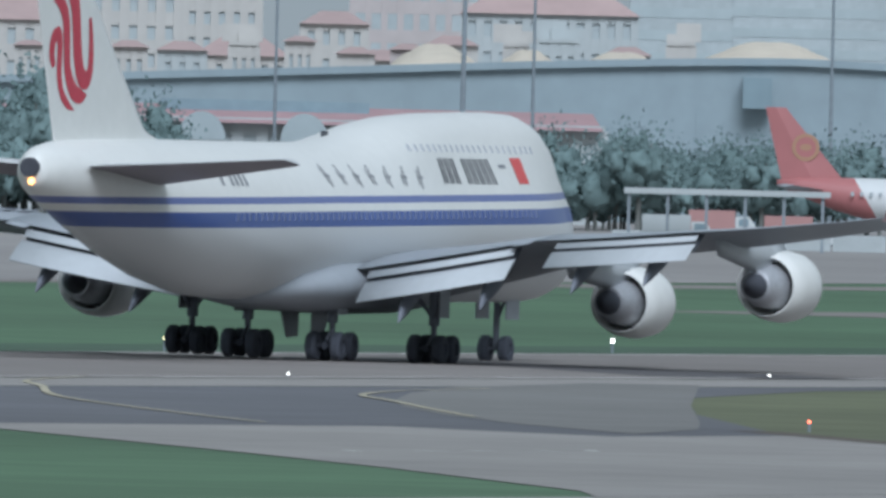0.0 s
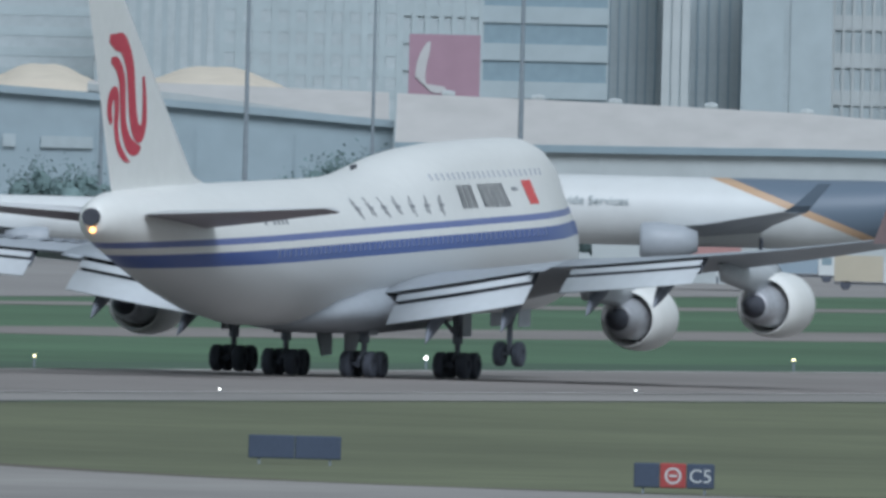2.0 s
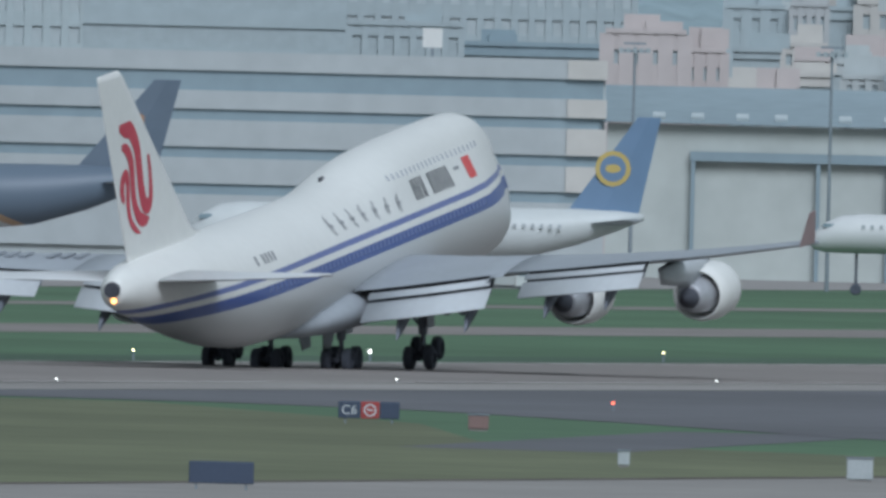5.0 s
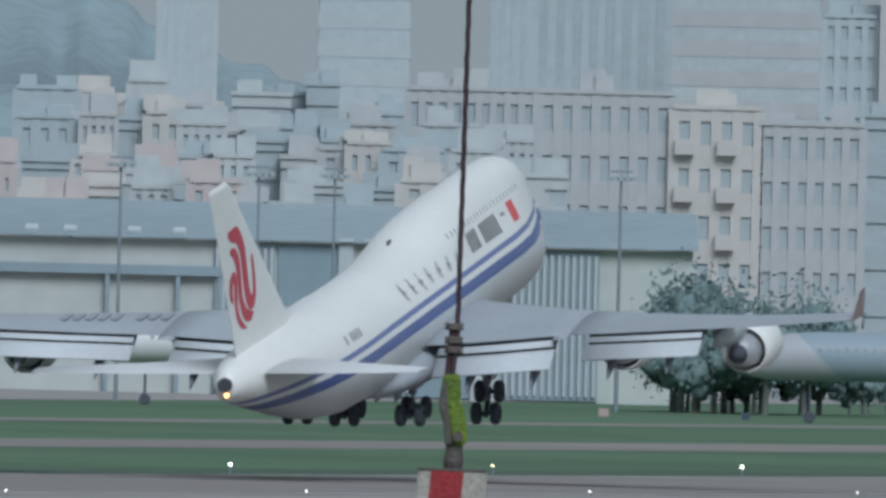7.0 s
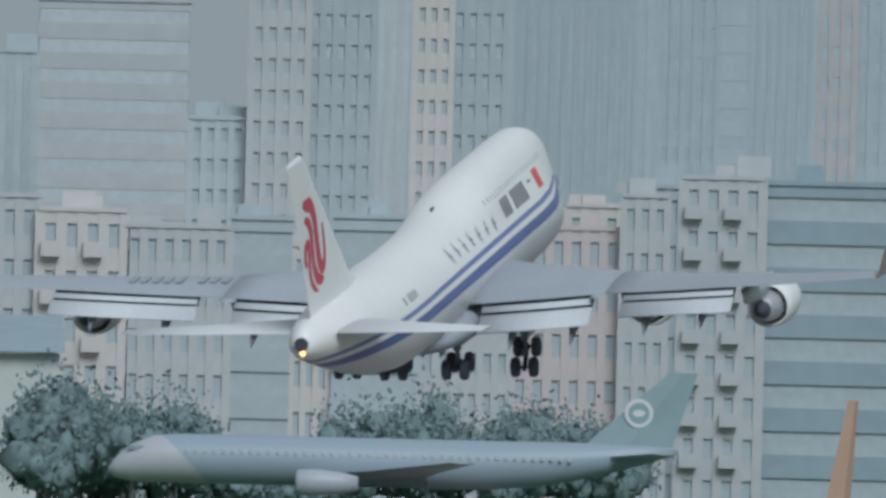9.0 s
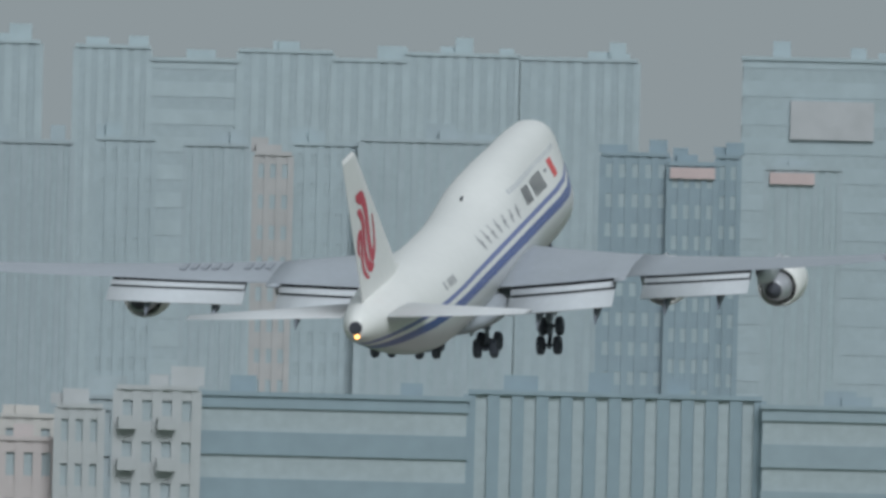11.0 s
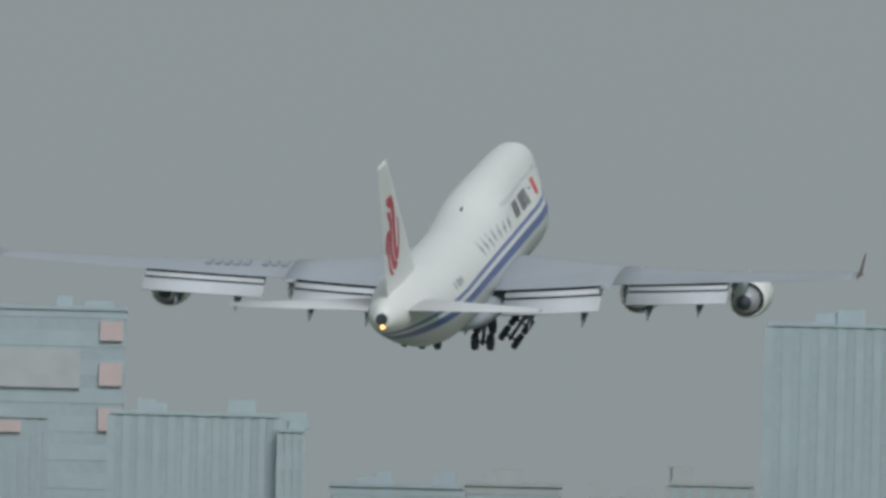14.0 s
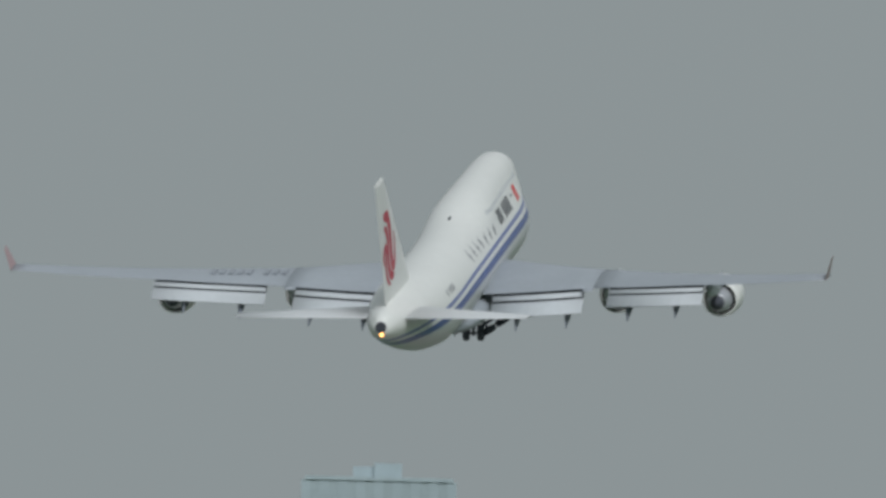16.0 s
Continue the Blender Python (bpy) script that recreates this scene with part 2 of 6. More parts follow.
ribbon("taxi_dash", ((1125, 397.3), (1125, 396.0)), 0.45, 0.040, LINE_WHITE, "short worn white taxiway dash")
ribbon("taxi_dash", ((1130, 397.2), (1129, 395.8)), 0.45, 0.040, LINE_WHITE, "short worn white taxiway dash")
ribbon("taxi_dash", ((1136, 396.9), (1135, 395.6)), 0.45, 0.040, LINE_WHITE, "short worn white taxiway dash")
ribbon("taxi_dash", ((1141, 396.8), (1138, 395.5)), 0.45, 0.040, LINE_WHITE, "short worn white taxiway dash")
ribbon("taxi_line_1", smooth_line([(1374, 499), (1348, 492), (1325, 483), (1293, 471), (1267, 460), (1228, 442), (1205, 431)]), 0.30, 0.06, YELLOW, "yellow painted taxi line")
ribbon("taxi_line_2", smooth_line([(1368, 480), (1350, 477), (1325, 470), (1303, 461), (1271, 448), (1247, 438)]), 0.30, 0.06, YELLOW, "yellow painted taxi line")
for k, (x0, x1, y) in enumerate(((-800, 5200, 499.0), (-800, 5200, 544.5))):
    ribbon(f"edge_line_{k + 1}", [(x0, y), (x1, y)], 0.9, 0.06, LINE_WHITE, "white painted runway edge line")


# ---- the jumbo jet ----
NOSE = 33.3
SECTIONS = ((0.0, 5.15, 5.35, 0.10), (0.35, 4.45, 5.95, 0.55), (1.0, 3.85, 6.85, 1.05), (2.0, 3.30, 7.8, 1.45), (3.2, 2.95, 8.85, 1.86), (4.6, 2.74, 9.85, 2.22), (6.2, 2.64, 10.5, 2.52),
            (8.0, 2.62, 10.82, 2.80), (10.5, 2.62, 10.88, 3.10), (14, 2.6, 10.86, 3.25), (20, 2.6, 10.76, 3.25), (24, 2.6, 10.58, 3.25), (27, 2.6, 10.30, 3.25), (29.5, 2.6, 9.95, 3.25),
            (32, 2.6, 9.62, 3.25), (34.5, 2.6, 9.42, 3.25), (38, 2.6, 9.36, 3.25), (44, 2.62, 9.36, 3.25), (48, 2.75, 9.36, 3.25), (52, 3.25, 9.36, 3.12), (56, 4.05, 9.36, 2.82),
            (60, 5.0, 9.34, 2.32), (63, 5.75, 9.28, 1.86), (65.5, 6.35, 9.18, 1.42), (67.2, 6.8, 9.0, 1.05), (68.1, 7.15, 8.75, 0.72), (68.45, 7.4, 8.5, 0.45))


def hull_size(s):
    for a, b in zip(SECTIONS, SECTIONS[1:]):
        if a[0] <= s <= b[0]:
            k = (s - a[0]) / (b[0] - a[0])
            return [a[i] + (b[i] - a[i]) * k for i in (1, 2, 3)]
    return list(SECTIONS[-1][1:])


def hull_width(s, z):
    """Half the hull's width at station s and height z: a round main lobe, a narrower upper one and the flat sides between them."""
    zb, zt, w = hull_size(s)
    hm = zt - zb
    if s > 2.0:
        hm = min(hm, max(2.06 * w, (zt - zb) * (1 - 0.35 * (s - 2.0))))
    c1, h1, r2 = zb + hm / 2, hm / 2, w * (0.57 + 0.25 * min(1.0, max(0.0, (s - 16.0) / 10.0)))
    c2 = zt - r2
    gap = c2 - c1
    round_main = w * math.sqrt(max(0.0, 1 - ((z - c1) / h1) ** 2))
    if zt < zb + hm + 0.02 or gap <= (w - r2) * 1.02:
        return round_main
    k = (w - r2) / gap
    q = math.sqrt(1 - k * k)
    za, zc = c1 + w * k, c2 + r2 * k
    if z <= za:
        return round_main if z < c1 else w * math.sqrt(max(0.0, 1 - ((z - c1) / w) ** 2))
    if z >= zc:
        return math.sqrt(max(0.0, r2 * r2 - (z - c2) ** 2))
    return w * q + (r2 - w) * q * (z - za) / (zc - za)


def hull_ring(s, n=22):
    zb, zt, _ = hull_size(s)
    zs = [zb + (zt - zb) * (1 - math.cos(math.pi * i / n)) / 2 for i in range(n + 1)]
    right = [(NOSE - s, -hull_width(s, z), z) for z in zs]
    left = [(NOSE - s, hull_width(s, z), z) for z in reversed(zs[1:-1])]
    return right + left


def patch(bm, s0, s1, z0, z1, lift=0.02, side=-1, nz=4, slant=0.0):
    """A thin panel that lies on the hull between two stations and two heights."""
    ns = max(2, int((s1 - s0) / 0.8) + 1)
    rows = []
    for i in range(ns + 1):
        s = s0 + (s1 - s0) * i / ns
        rows.append([bm.verts.new((NOSE - s - slant * (z0 + (z1 - z0) * j / nz - z0), side * (hull_width(s, z0 + (z1 - z0) * j / nz) + lift), z0 + (z1 - z0) * j / nz)) for j in range(nz + 1)])
    for a, b in zip(rows, rows[1:]):
        for j in range(nz):
            bm.faces.new((a[j], a[j + 1], b[j + 1], b[j]))


def wing_line(y):
    """Leading edge, chord, height and thickness of the wing at span y."""
    k = (y - 3.0) / 28.2
    le = 20.6 + 25.0 * k
    te = 35.8 + 0.22 * (y - 3.0) if y < 12 else 37.78 + (49.4 - 37.78) * (y - 12) / 19.2
    return le, te - le, 4.05 + 0.085 * (y - 3.0) + 0.0021 * (y - 3.0) ** 2, 0.125 - 0.045 * k


HINGE = 12.0
jumbo_tips, jumbo_roots = [], []


def wing_rise(y):
    """How far the trailing edge stands above the leading edge's level."""
    return 0.60 - 0.30 * max(0.0, (y - 20.0) / 11.2)


def wing_ring(y, side):
    le, c, z, t = wing_line(y)
    return foil(le, c, y, z, t, 10, -wing_rise(y) / c, side)


def flap(bm, side, y0, y1, chord, aft, drop, tilt, thick=0.12):
    """One flap panel behind the wing between two spans, drooped by tilt degrees."""
    rings = []
    for y in (y0, (y0 + y1) / 2, y1):
        le, c, z, t = wing_line(y)
        s0, z0 = le + c + aft, z + wing_rise(y) - drop
        ring = foil(s0, chord, y, z0, thick, 6, math.tan(radians(tilt)), side)
        rings.append(ring)
    loft(bm, rings)


def engine(parent, side, y, s_front, z):
    """A turbofan: fan cowl with a bright lip, core, plug and pylon."""
    yy = side * y
    x0 = NOSE - s_front
    bm = bmesh.new()
    n = 30
    prof = ((0.0, 1.20), (-0.12, 1.34), (-0.5, 1.47), (-1.5, 1.55), (-2.7, 1.49), (-3.75, 1.30), (-3.77, 1.24), (-2.9, 1.20), (-1.2, 1.16), (-0.3, 1.14), (0.0, 1.20))
    rows = loft(bm, [[(x0 + x, yy + r * math.cos(2 * math.pi * i / n), z + r * math.sin(2 * math.pi * i / n)) for i in range(n)] for x, r in prof], False)
    cowl = part("engine_cowl", bm, WHITE, parent, "white engine cowl", True)
    bm = bmesh.new()
    tube(bm, ((x0 - 1.1, yy, z, 1.14), (x0 - 1.25, yy, z, 1.14)), n)
    part("fan", bm, ENGINE_DARK, cowl, "dark fan disc")
    bm = bmesh.new()
    tube(bm, ((x0 - 1.3, yy, z, 1.0), (x0 - 2.9, yy, z, 1.02), (x0 - 3.9, yy, z, 0.94), (x0 - 5.15, yy, z, 0.66), (x0 - 5.17, yy, z, 0.62)), n)
    part("core", bm, ENGINE_METAL, cowl, "bare metal core cowl", True)
    bm = bmesh.new()
    tube(bm, ((x0 - 5.1, yy, z, 0.56), (x0 - 5.4, yy, z, 0.50), (x0 - 5.95, yy, z, 0.2), (x0 - 6.05, yy, z, 0.04)), 20)
    part("exhaust_plug", bm, ENGINE_DARK, cowl, "dark exhaust plug", True)
    le, c, zw, _ = wing_line(y)
    xw = NOSE - le
    bm = bmesh.new()
    rings = []
    for (xa, za), (xb, zb), h in (((x0 - 0.9, z + 1.4), (x0 - 5.1, z + 0.55), 0.16), ((x0 - 1.6, z + 1.85), (xw - 0.55 * c, zw - 1.0), 0.28), ((xw - 0.2, zw + 0.05), (xw - 0.62 * c, zw - 0.25), 0.24)):
        rings.append([(xa, yy, za), (xa + (xb - xa) * 0.3, yy + h, za + (zb - za) * 0.3), (xa + (xb - xa) * 0.8, yy + h, za + (zb - za) * 0.8), (xb, yy, zb), (xa + (xb - xa) * 0.8, yy - h, za + (zb - za) * 0.8), (xa + (xb - xa) * 0.3, yy - h, za + (zb - za) * 0.3)])
    loft(bm, rings)
    part("pylon", bm, FLAP_GREY, parent, "pale grey engine pylon", True)


def main_gear(parent, s, y, top, name="main_gear"):
    """A leg that folds at its top, with a four-wheel truck hung at its foot."""
    leg = new(name)
    leg.parent = parent
    leg.matrix_basis = pose(NOSE - s, y, top)
    tagged(leg, "dark grey main landing gear leg")
    foot = 0.72 - top
    bm = bmesh.new()
    rod(bm, (0, 0, 0.6), (0, 0, foot + 1.0), 0.24, 14)
    rod(bm, (0, 0, foot + 1.1), (0, 0, foot), 0.13, 14)
    rod(bm, (0.1, 0, foot + 1.1), (2.1, 0, 0.2), 0.09)
    rod(bm, (0, 0, foot + 1.3), (-0.2, -math.copysign(1.3, y), 0.2), 0.10)
    rod(bm, (0, 0, foot + 0.75), (-0.75, 0, foot + 0.2), 0.07)
    rod(bm, (-0.05, 0, foot + 1.2), (-1.2, math.copysign(0.5, y), 0.3), 0.09)
    part("strut", bm, GEAR_GREY, leg)
    bm = bmesh.new()
    outer = math.copysign(0.42, y)
    box(bm, -0.6, 0.65, outer - 0.03, outer + 0.03, foot + 1.35, 0.5)
    part("gear_door", bm, WING_GREY, leg, "grey gear door")
    bm = bmesh.new()
    box(bm, -0.95, 0.95, -0.12, 0.12, -0.12, 0.14)
    for x in (-0.735, 0.735):
        rod(bm, (x, -0.62, 0), (x, 0.62, 0), 0.09)
        for w in (-0.56, 0.56):
            wheel(bm, (x, w, 0), 0.62, 0.46)
    truck = part("wheel_truck", bm, HAZED_RUBBER, leg, "four black tyres on a truck beam")
    truck.matrix_basis = pose(0, 0, foot)
    return leg, truck


def fin_skin(s, z):
    """Half thickness of the fin at station s and height z."""
    k = (z - 9.2) / 10.3
    le, te = 53.7 + 12.8 * k, 65.9 + 4.35 * k
    u = min(1.0, max(0.0, (s - le) / (te - le)))
    return 5 * (0.1 - 0.03 * k) * (te - le) * 0.55 * (0.2969 * math.sqrt(u) - 0.126 * u - 0.3516 * u * u + 0.2843 * u ** 3 - 0.1036 * u ** 4)


def logo_stroke(bm, points, side):
    """A brush stroke on the fin: points of (station, height, width)."""
    rows = []
    for i, (s, z, w) in enumerate(points):
        a, b = points[max(0, i - 1)], points[min(len(points) - 1, i + 1)]
        d = Vector((b[0] - a[0], b[1] - a[1])).normalized()
        rows.append([bm.verts.new((NOSE - (s + e * d.y * w / 2), side * (fin_skin(s + e * d.y * w / 2, z - e * d.x * w / 2) + 0.025), z - e * d.x * w / 2)) for e in (1, 0, -1)])
    for a, b in zip(rows, rows[1:]):
        bm.faces.new((a[0], a[1], b[1], b[0]))
        bm.faces.new((a[1], a[2], b[2], b[1]))


def build_jumbo():
    jet = thing("jumbo_jet", pose(1487, 530.5, 0), "white four-engined jumbo jet with blue bands and red fin emblem", "aircraft")
    bm = bmesh.new()
    stations = []
    for a, b in zip(SECTIONS, SECTIONS[1:]):
        k = max(1, int((b[0] - a[0]) / 1.3))
        stations += [a[0] + (b[0] - a[0]) * i / k for i in range(k)]
    loft(bm, [hull_ring(s) for s in stations + [SECTIONS[-1][0]]])
    hull = part("fuselage", bm, HULL, jet, "white fuselage with two blue bands and a grey belly", True)
    # belly fairing between the wings
    bm = bmesh.new()
    rings = []
    for s, w, zb, zt in ((19.5, 0.6, 2.75, 3.6), (22, 2.7, 2.3, 4.4), (26, 3.55, 2.1, 4.7), (32, 3.75, 2.05, 4.7), (37, 3.6, 2.15, 4.6), (40.5, 2.9, 2.4, 4.1), (43.5, 0.8, 2.75, 3.2)):
        rings.append([(NOSE - s, w * math.cos(a) * abs(math.cos(a)) ** -0.35 if abs(math.cos(a)) > 1e-6 else 0.0, (zb + zt) / 2 + (zt - zb) / 2 * math.sin(a)) for a in [2 * math.pi * i / 28 for i in range(28)]])
    loft(bm, rings)
    part("belly_fairing", bm, WING_GREY, jet, "grey wing-body fairing", True)
    for side in (-1, 1):
        bm = bmesh.new()
        loft(bm, [wing_ring(y, side) for y in (2.2, 4, 6, 8, 10, HINGE)])
        wing = part("wing", bm, WING_GREY, jet, "swept grey inner wing", True)
        jumbo_roots.append((wing, side))
        # the outer wing bends up as it takes the weight
        tip = new("outer_wing")
        tip.parent = jet
        tip.matrix_basis = pose(0, side * HINGE, wing_line(HINGE)[2])
        tagged(tip, "swept grey outer wing")
        jumbo_tips.append((tip, side))

        def hung(name, bm, material, label="", smooth=False):
            """A part of the outer wing, moved into its hinge's space."""
            bmesh.ops.translate(bm, verts=bm.verts, vec=(0, -side * HINGE, -wing_line(HINGE)[2]))
            return part(name, bm, material, tip, label, smooth)

        def fixed(name, bm, material, label="", smooth=False):
            return part(name, bm, material, wing, label, smooth)

        bm = bmesh.new()
        loft(bm, [wing_ring(y, side) for y in (HINGE - 0.15, 14, 16, 18, 20, 22, 24, 26, 28, 30, 31.2)])
        hung("panel", bm, WING_GREY, "swept grey wing panel", True)
        le, c, z, t = wing_line(31.2)
        bm = bmesh.new()
        loft(bm, [foil(le + 0.8 + k * 1.6, c - 0.8 - k * 1.7, 31.2 + k * 0.55, z + 0.15 + k * 1.75, 0.09, 6, 0, side) for k in (0, 0.5, 1)])
        hung("winglet", bm, WINGLET_ROSE, "rose-grey winglet")
        for y0, y1, big, add in ((3.9, 11.1, 1.08, fixed), (13.2, 21.1, 0.86, hung)):
            bm = bmesh.new()
            flap(bm, side, y0, y1, 0.50 * big, 0.04, 0.17 * big, 30, 0.12)
            add("fore_flap", bm, FLAP_GREY, "pale grey fore flap", True)
            bm = bmesh.new()
            flap(bm, side, y0 - 0.05, y1 + 0.05, 1.45 * big, 0.42, 0.60 * big, 30, 0.10)
            add("main_flap", bm, FLAP_GREY, "pale grey lowered flap", True)
            # Dark sheet behind the slots: the cove's shadow put into colour.
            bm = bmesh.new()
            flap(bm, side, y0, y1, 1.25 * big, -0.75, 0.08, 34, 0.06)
            add("slot_shade_sheet", bm, SLOT_SHADE, "dark sheet for the flap cove's shade")
        for y, size, add in ((5.9, 1.0, fixed), (9.9, 1.0, fixed), (14.9, 0.88, hung), (18.9, 0.82, hung)):
            le, c, z, t = wing_line(y)
            z += wing_rise(y) - 0.25
            x = NOSE - le - c
            bm = bmesh.new()
            n = 12
            rings = []
            for dx, dz, w, h in ((2.8, -0.25, 0.05, 0.05), (1.6, -0.65, 0.24, 0.38), (0.4, -1.05, 0.30, 0.5), (-0.6, -1.45, 0.26, 0.5), (-1.4, -1.9, 0.14, 0.36), (-1.9, -2.35, 0.03, 0.06)):
                rings.append([(x + dx * size, side * y + w * math.cos(2 * math.pi * i / n), z + size * (dz + h * math.sin(2 * math.pi * i / n))) for i in range(n)])
            loft(bm, rings)
            add("flap_fairing", bm, GEAR_GREY, "grey flap track fairing", True)
        # flat inner aileron between the flaps, outer aileron beyond them
        bm = bmesh.new()
        flap(bm, side, 11.05, HINGE - 0.1, 0.7, -0.05, 0.02, 8, 0.12)
        fixed("inner_aileron", bm, WING_GREY, "grey inner aileron", True)
        if side > 0:
            for k in range(9):
                if k == 3:
                    continue
                y = 12.4 + 0.62 * k
                le, c, z, t = wing_line(y)
                u = 0.56
                bm = bmesh.new()
                zt = z + wing_rise(y) * u + 0.02 * c + c * t * 0.42
                box(bm, NOSE - le - c * u - 0.9, NOSE - le - c * u + 0.9, y - 0.2, y + 0.2, zt, zt + 0.09)
                hung("wing_letter", bm, WING_LETTER, "faint grey plain bar")
        bm = bmesh.new()
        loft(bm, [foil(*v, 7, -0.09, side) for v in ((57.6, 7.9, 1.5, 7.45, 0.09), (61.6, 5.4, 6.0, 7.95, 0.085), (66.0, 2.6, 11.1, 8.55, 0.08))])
        part("tailplane", bm, TAIL_SKIN, jet, "swept white tailplane with shade-darkened rose-grey underside", True)
        engine(jet, side, 12.15, 23.2, 3.0)
        engine(jet, side, 21.0, 29.9, 4.0)
    # fin
    bm = bmesh.new()
    rings = []
    for z, le, te in ((8.6, 50.2, 65.7), (9.25, 52.2, 65.9), (9.6, 53.9, 66.05), (10.2, 55.3, 66.3), (14.5, 60.5, 68.15), (18.8, 65.7, 70.0), (19.17, 66.5, 70.1)):
        ring = []
        n = 10
        for k in list(range(n + 1)) + list(range(n - 1, 0, -1)):
            e = 1 if len(ring) <= n else -1
            u = (1 - math.cos(math.pi * k / n)) / 2
            s = le + (te - le) * u
            ring.append((NOSE - s, e * fin_skin(s, max(z, 9.2)) if z > 9 else e * 0.5 * math.sin(math.pi * u), z))
        rings.append(ring)
    loft(bm, rings)
    fin = part("fin", bm, WHITE, jet, "white tail fin", True)
    for side in (-1, 1):
        bm = bmesh.new()
        # heights and stations of the emblem's strokes
        a = smooth_line([(66.7, 16.75, 0.35), (65.9, 16.55, 0.75), (64.9, 16.4, 0.95), (64.05, 15.4, 1.0), (63.75, 14.2, 0.95), (63.5, 12.9, 0.95), (63.05, 11.95, 0.9), (62.4, 11.75, 0.75), (62.0, 12.4, 0.6), (62.0, 13.7, 0.5), (62.15, 14.7, 0.35)])
        b = smooth_line([(66.4, 15.6, 0.3), (65.6, 15.35, 0.65), (65.0, 14.6, 0.75), (64.8, 13.4, 0.72), (64.6, 12.2, 0.7), (63.9, 11.25, 0.75), (63.0, 10.95, 0.6), (62.35, 11.05, 0.1)])
        c = smooth_line([(66.1, 12.35, 0.35), (66.4, 12.9, 0.55), (66.3, 13.65, 0.6), (65.75, 13.9, 0.6), (65.55, 13.2, 0.55), (65.5, 12.0, 0.5), (65.1, 11.1, 0.45), (64.4, 10.55, 0.35), (63.7, 10.3, 0.05)])
        for stroke in (a, b, c):
            logo_stroke(bm, [(q + 0.15, 10.5 + (z - 10.3) * 0.885, w) for q, z, w in stroke], side)
        part("fin_emblem", bm, LOGO_RED, fin, "curling red brush-stroke emblem")
        for k in range(9):
            if k == 3:
                continue
            s1 = 23.35 - k * 0.83
            bm = bmesh.new()
            patch(bm, s1 - 0.62, s1 - 0.38, 7.8, 8.88, side=side)
            patch(bm, s1 - 0.24, s1 - 0.02, 7.8, 8.88, side=side)
            part("title_bar", bm, INK, hull, "black title bar")
        bm = bmesh.new()
        patch(bm, 14.1, 15.0, 8.5, 8.66, side=side, nz=1)
        part("small_mark", bm, SCRIPT_GREY, hull, "small grey plain bar")
        for k in range(7):
            s1 = 38.65 - k * 1.93
            bm = bmesh.new()
            patch(bm, s1 - 0.74, s1 - 0.58, 7.55 + 0.1 * (k % 2), 8.5, side=side)
            patch(bm, s1 - 0.98, s1 - 0.30, 7.98, 8.08, 0.021, side, 1)
            patch(bm, s1 - 0.42, s1 - 0.29, 7.7, 8.35 - 0.1 * (k % 3), 0.022, side)
            part("script_bar", bm, SCRIPT_GREY, hull, "dark grey script bar")
        for k in range(6):
            if k != 1:
                bm = bmesh.new()
                patch(bm, 52.3 - k * 0.58 - 0.30, 52.3 - k * 0.58, 7.5, 7.98, side=side)
                part("registration_bar", bm, REG_GREY, hull, "dark grey registration bar")
        bm = bmesh.new()
        patch(bm, 11.45, 13.0, 7.85, 8.95, side=side)
        part("flag", bm, FLAG_RED, hull, "red flag panel")
        meshes = {}
        for k in range(78):
            upper = k >= 56
            s1 = 9.2 + (k - 56) * 0.82 if upper else 12.0 + k * 0.71
            z = 9.3 if upper else 6.36 + STRIPE_RISE * (NOSE - s1)
            if upper not in meshes:
                bm = bmesh.new()
                box(bm, -0.13, 0.13, -0.02, 0.02, -0.17, 0.17)
                ob = part("cabin_window", bm, PANE_PALE if upper else PANE_GREY, hull)
                meshes[upper] = ob.data
            else:
                ob = new("cabin_window", meshes[upper])
                ob.parent = hull
            tilt = math.atan2(hull_width(s1, z - 0.15) - hull_width(s1, z + 0.15), 0.3)
            ob.matrix_basis = pose(NOSE - s1, side * hull_width(s1, z), z, math.degrees(side * tilt))
    bm = bmesh.new()
    tube(bm, ((NOSE - 68.3, 0, 8.05, 0.42), (NOSE - 68.75, 0, 8.05, 0.40)), 18)
    part("exhaust_pipe", bm, ENGINE_DARK, jet, "dark tail exhaust pipe")
    bm = bmesh.new()
    bmesh.ops.create_uvsphere(bm, u_segments=10, v_segments=8, radius=0.13, matrix=Matrix.Translation((NOSE - 68.5, -0.05, 7.46)))
    part("tail_lamp", bm, LAMP_AMBER, jet, "glowing amber tail lamp")
    bm = bmesh.new()
    box(bm, NOSE - 31.7, NOSE - 31.0, -0.05, 0.05, 9.55, 9.9)
    part("antenna", bm, INK, jet, "dark blade aerials")
    for y in (-0.75, 0.75):
        bm = bmesh.new()
        loft(bm, [[(NOSE - 31.6, y, 2.4), (NOSE - 34.2, y, 2.5), (NOSE - 33.6, y * 0.75, 1.0), (NOSE - 32.2, y * 0.75, 1.05)], [(NOSE - 31.6, y + 0.06, 2.4), (NOSE - 34.2, y + 0.06, 2.5), (NOSE - 33.6, y * 0.75 + 0.06, 1.0), (NOSE - 32.2, y * 0.75 + 0.06, 1.05)]])
        part("belly_door", bm, WING_GREY, jet, "grey hanging gear door")
    gear = []
    for s, y in ((31.9, 5.5), (34.87, 1.92), (34.87, -1.92), (31.9, -5.5)):
        gear.append(main_gear(jet, s, y, 3.4 if abs(y) > 3 else 3.0, "wing_gear" if abs(y) > 3 else "body_gear"))
    nose = new("nose_gear")
    nose.parent = jet
    nose.matrix_basis = pose(NOSE - 7.74, 0, 3.2)
    tagged(nose, "dark grey nose gear leg")
    bm = bmesh.new()
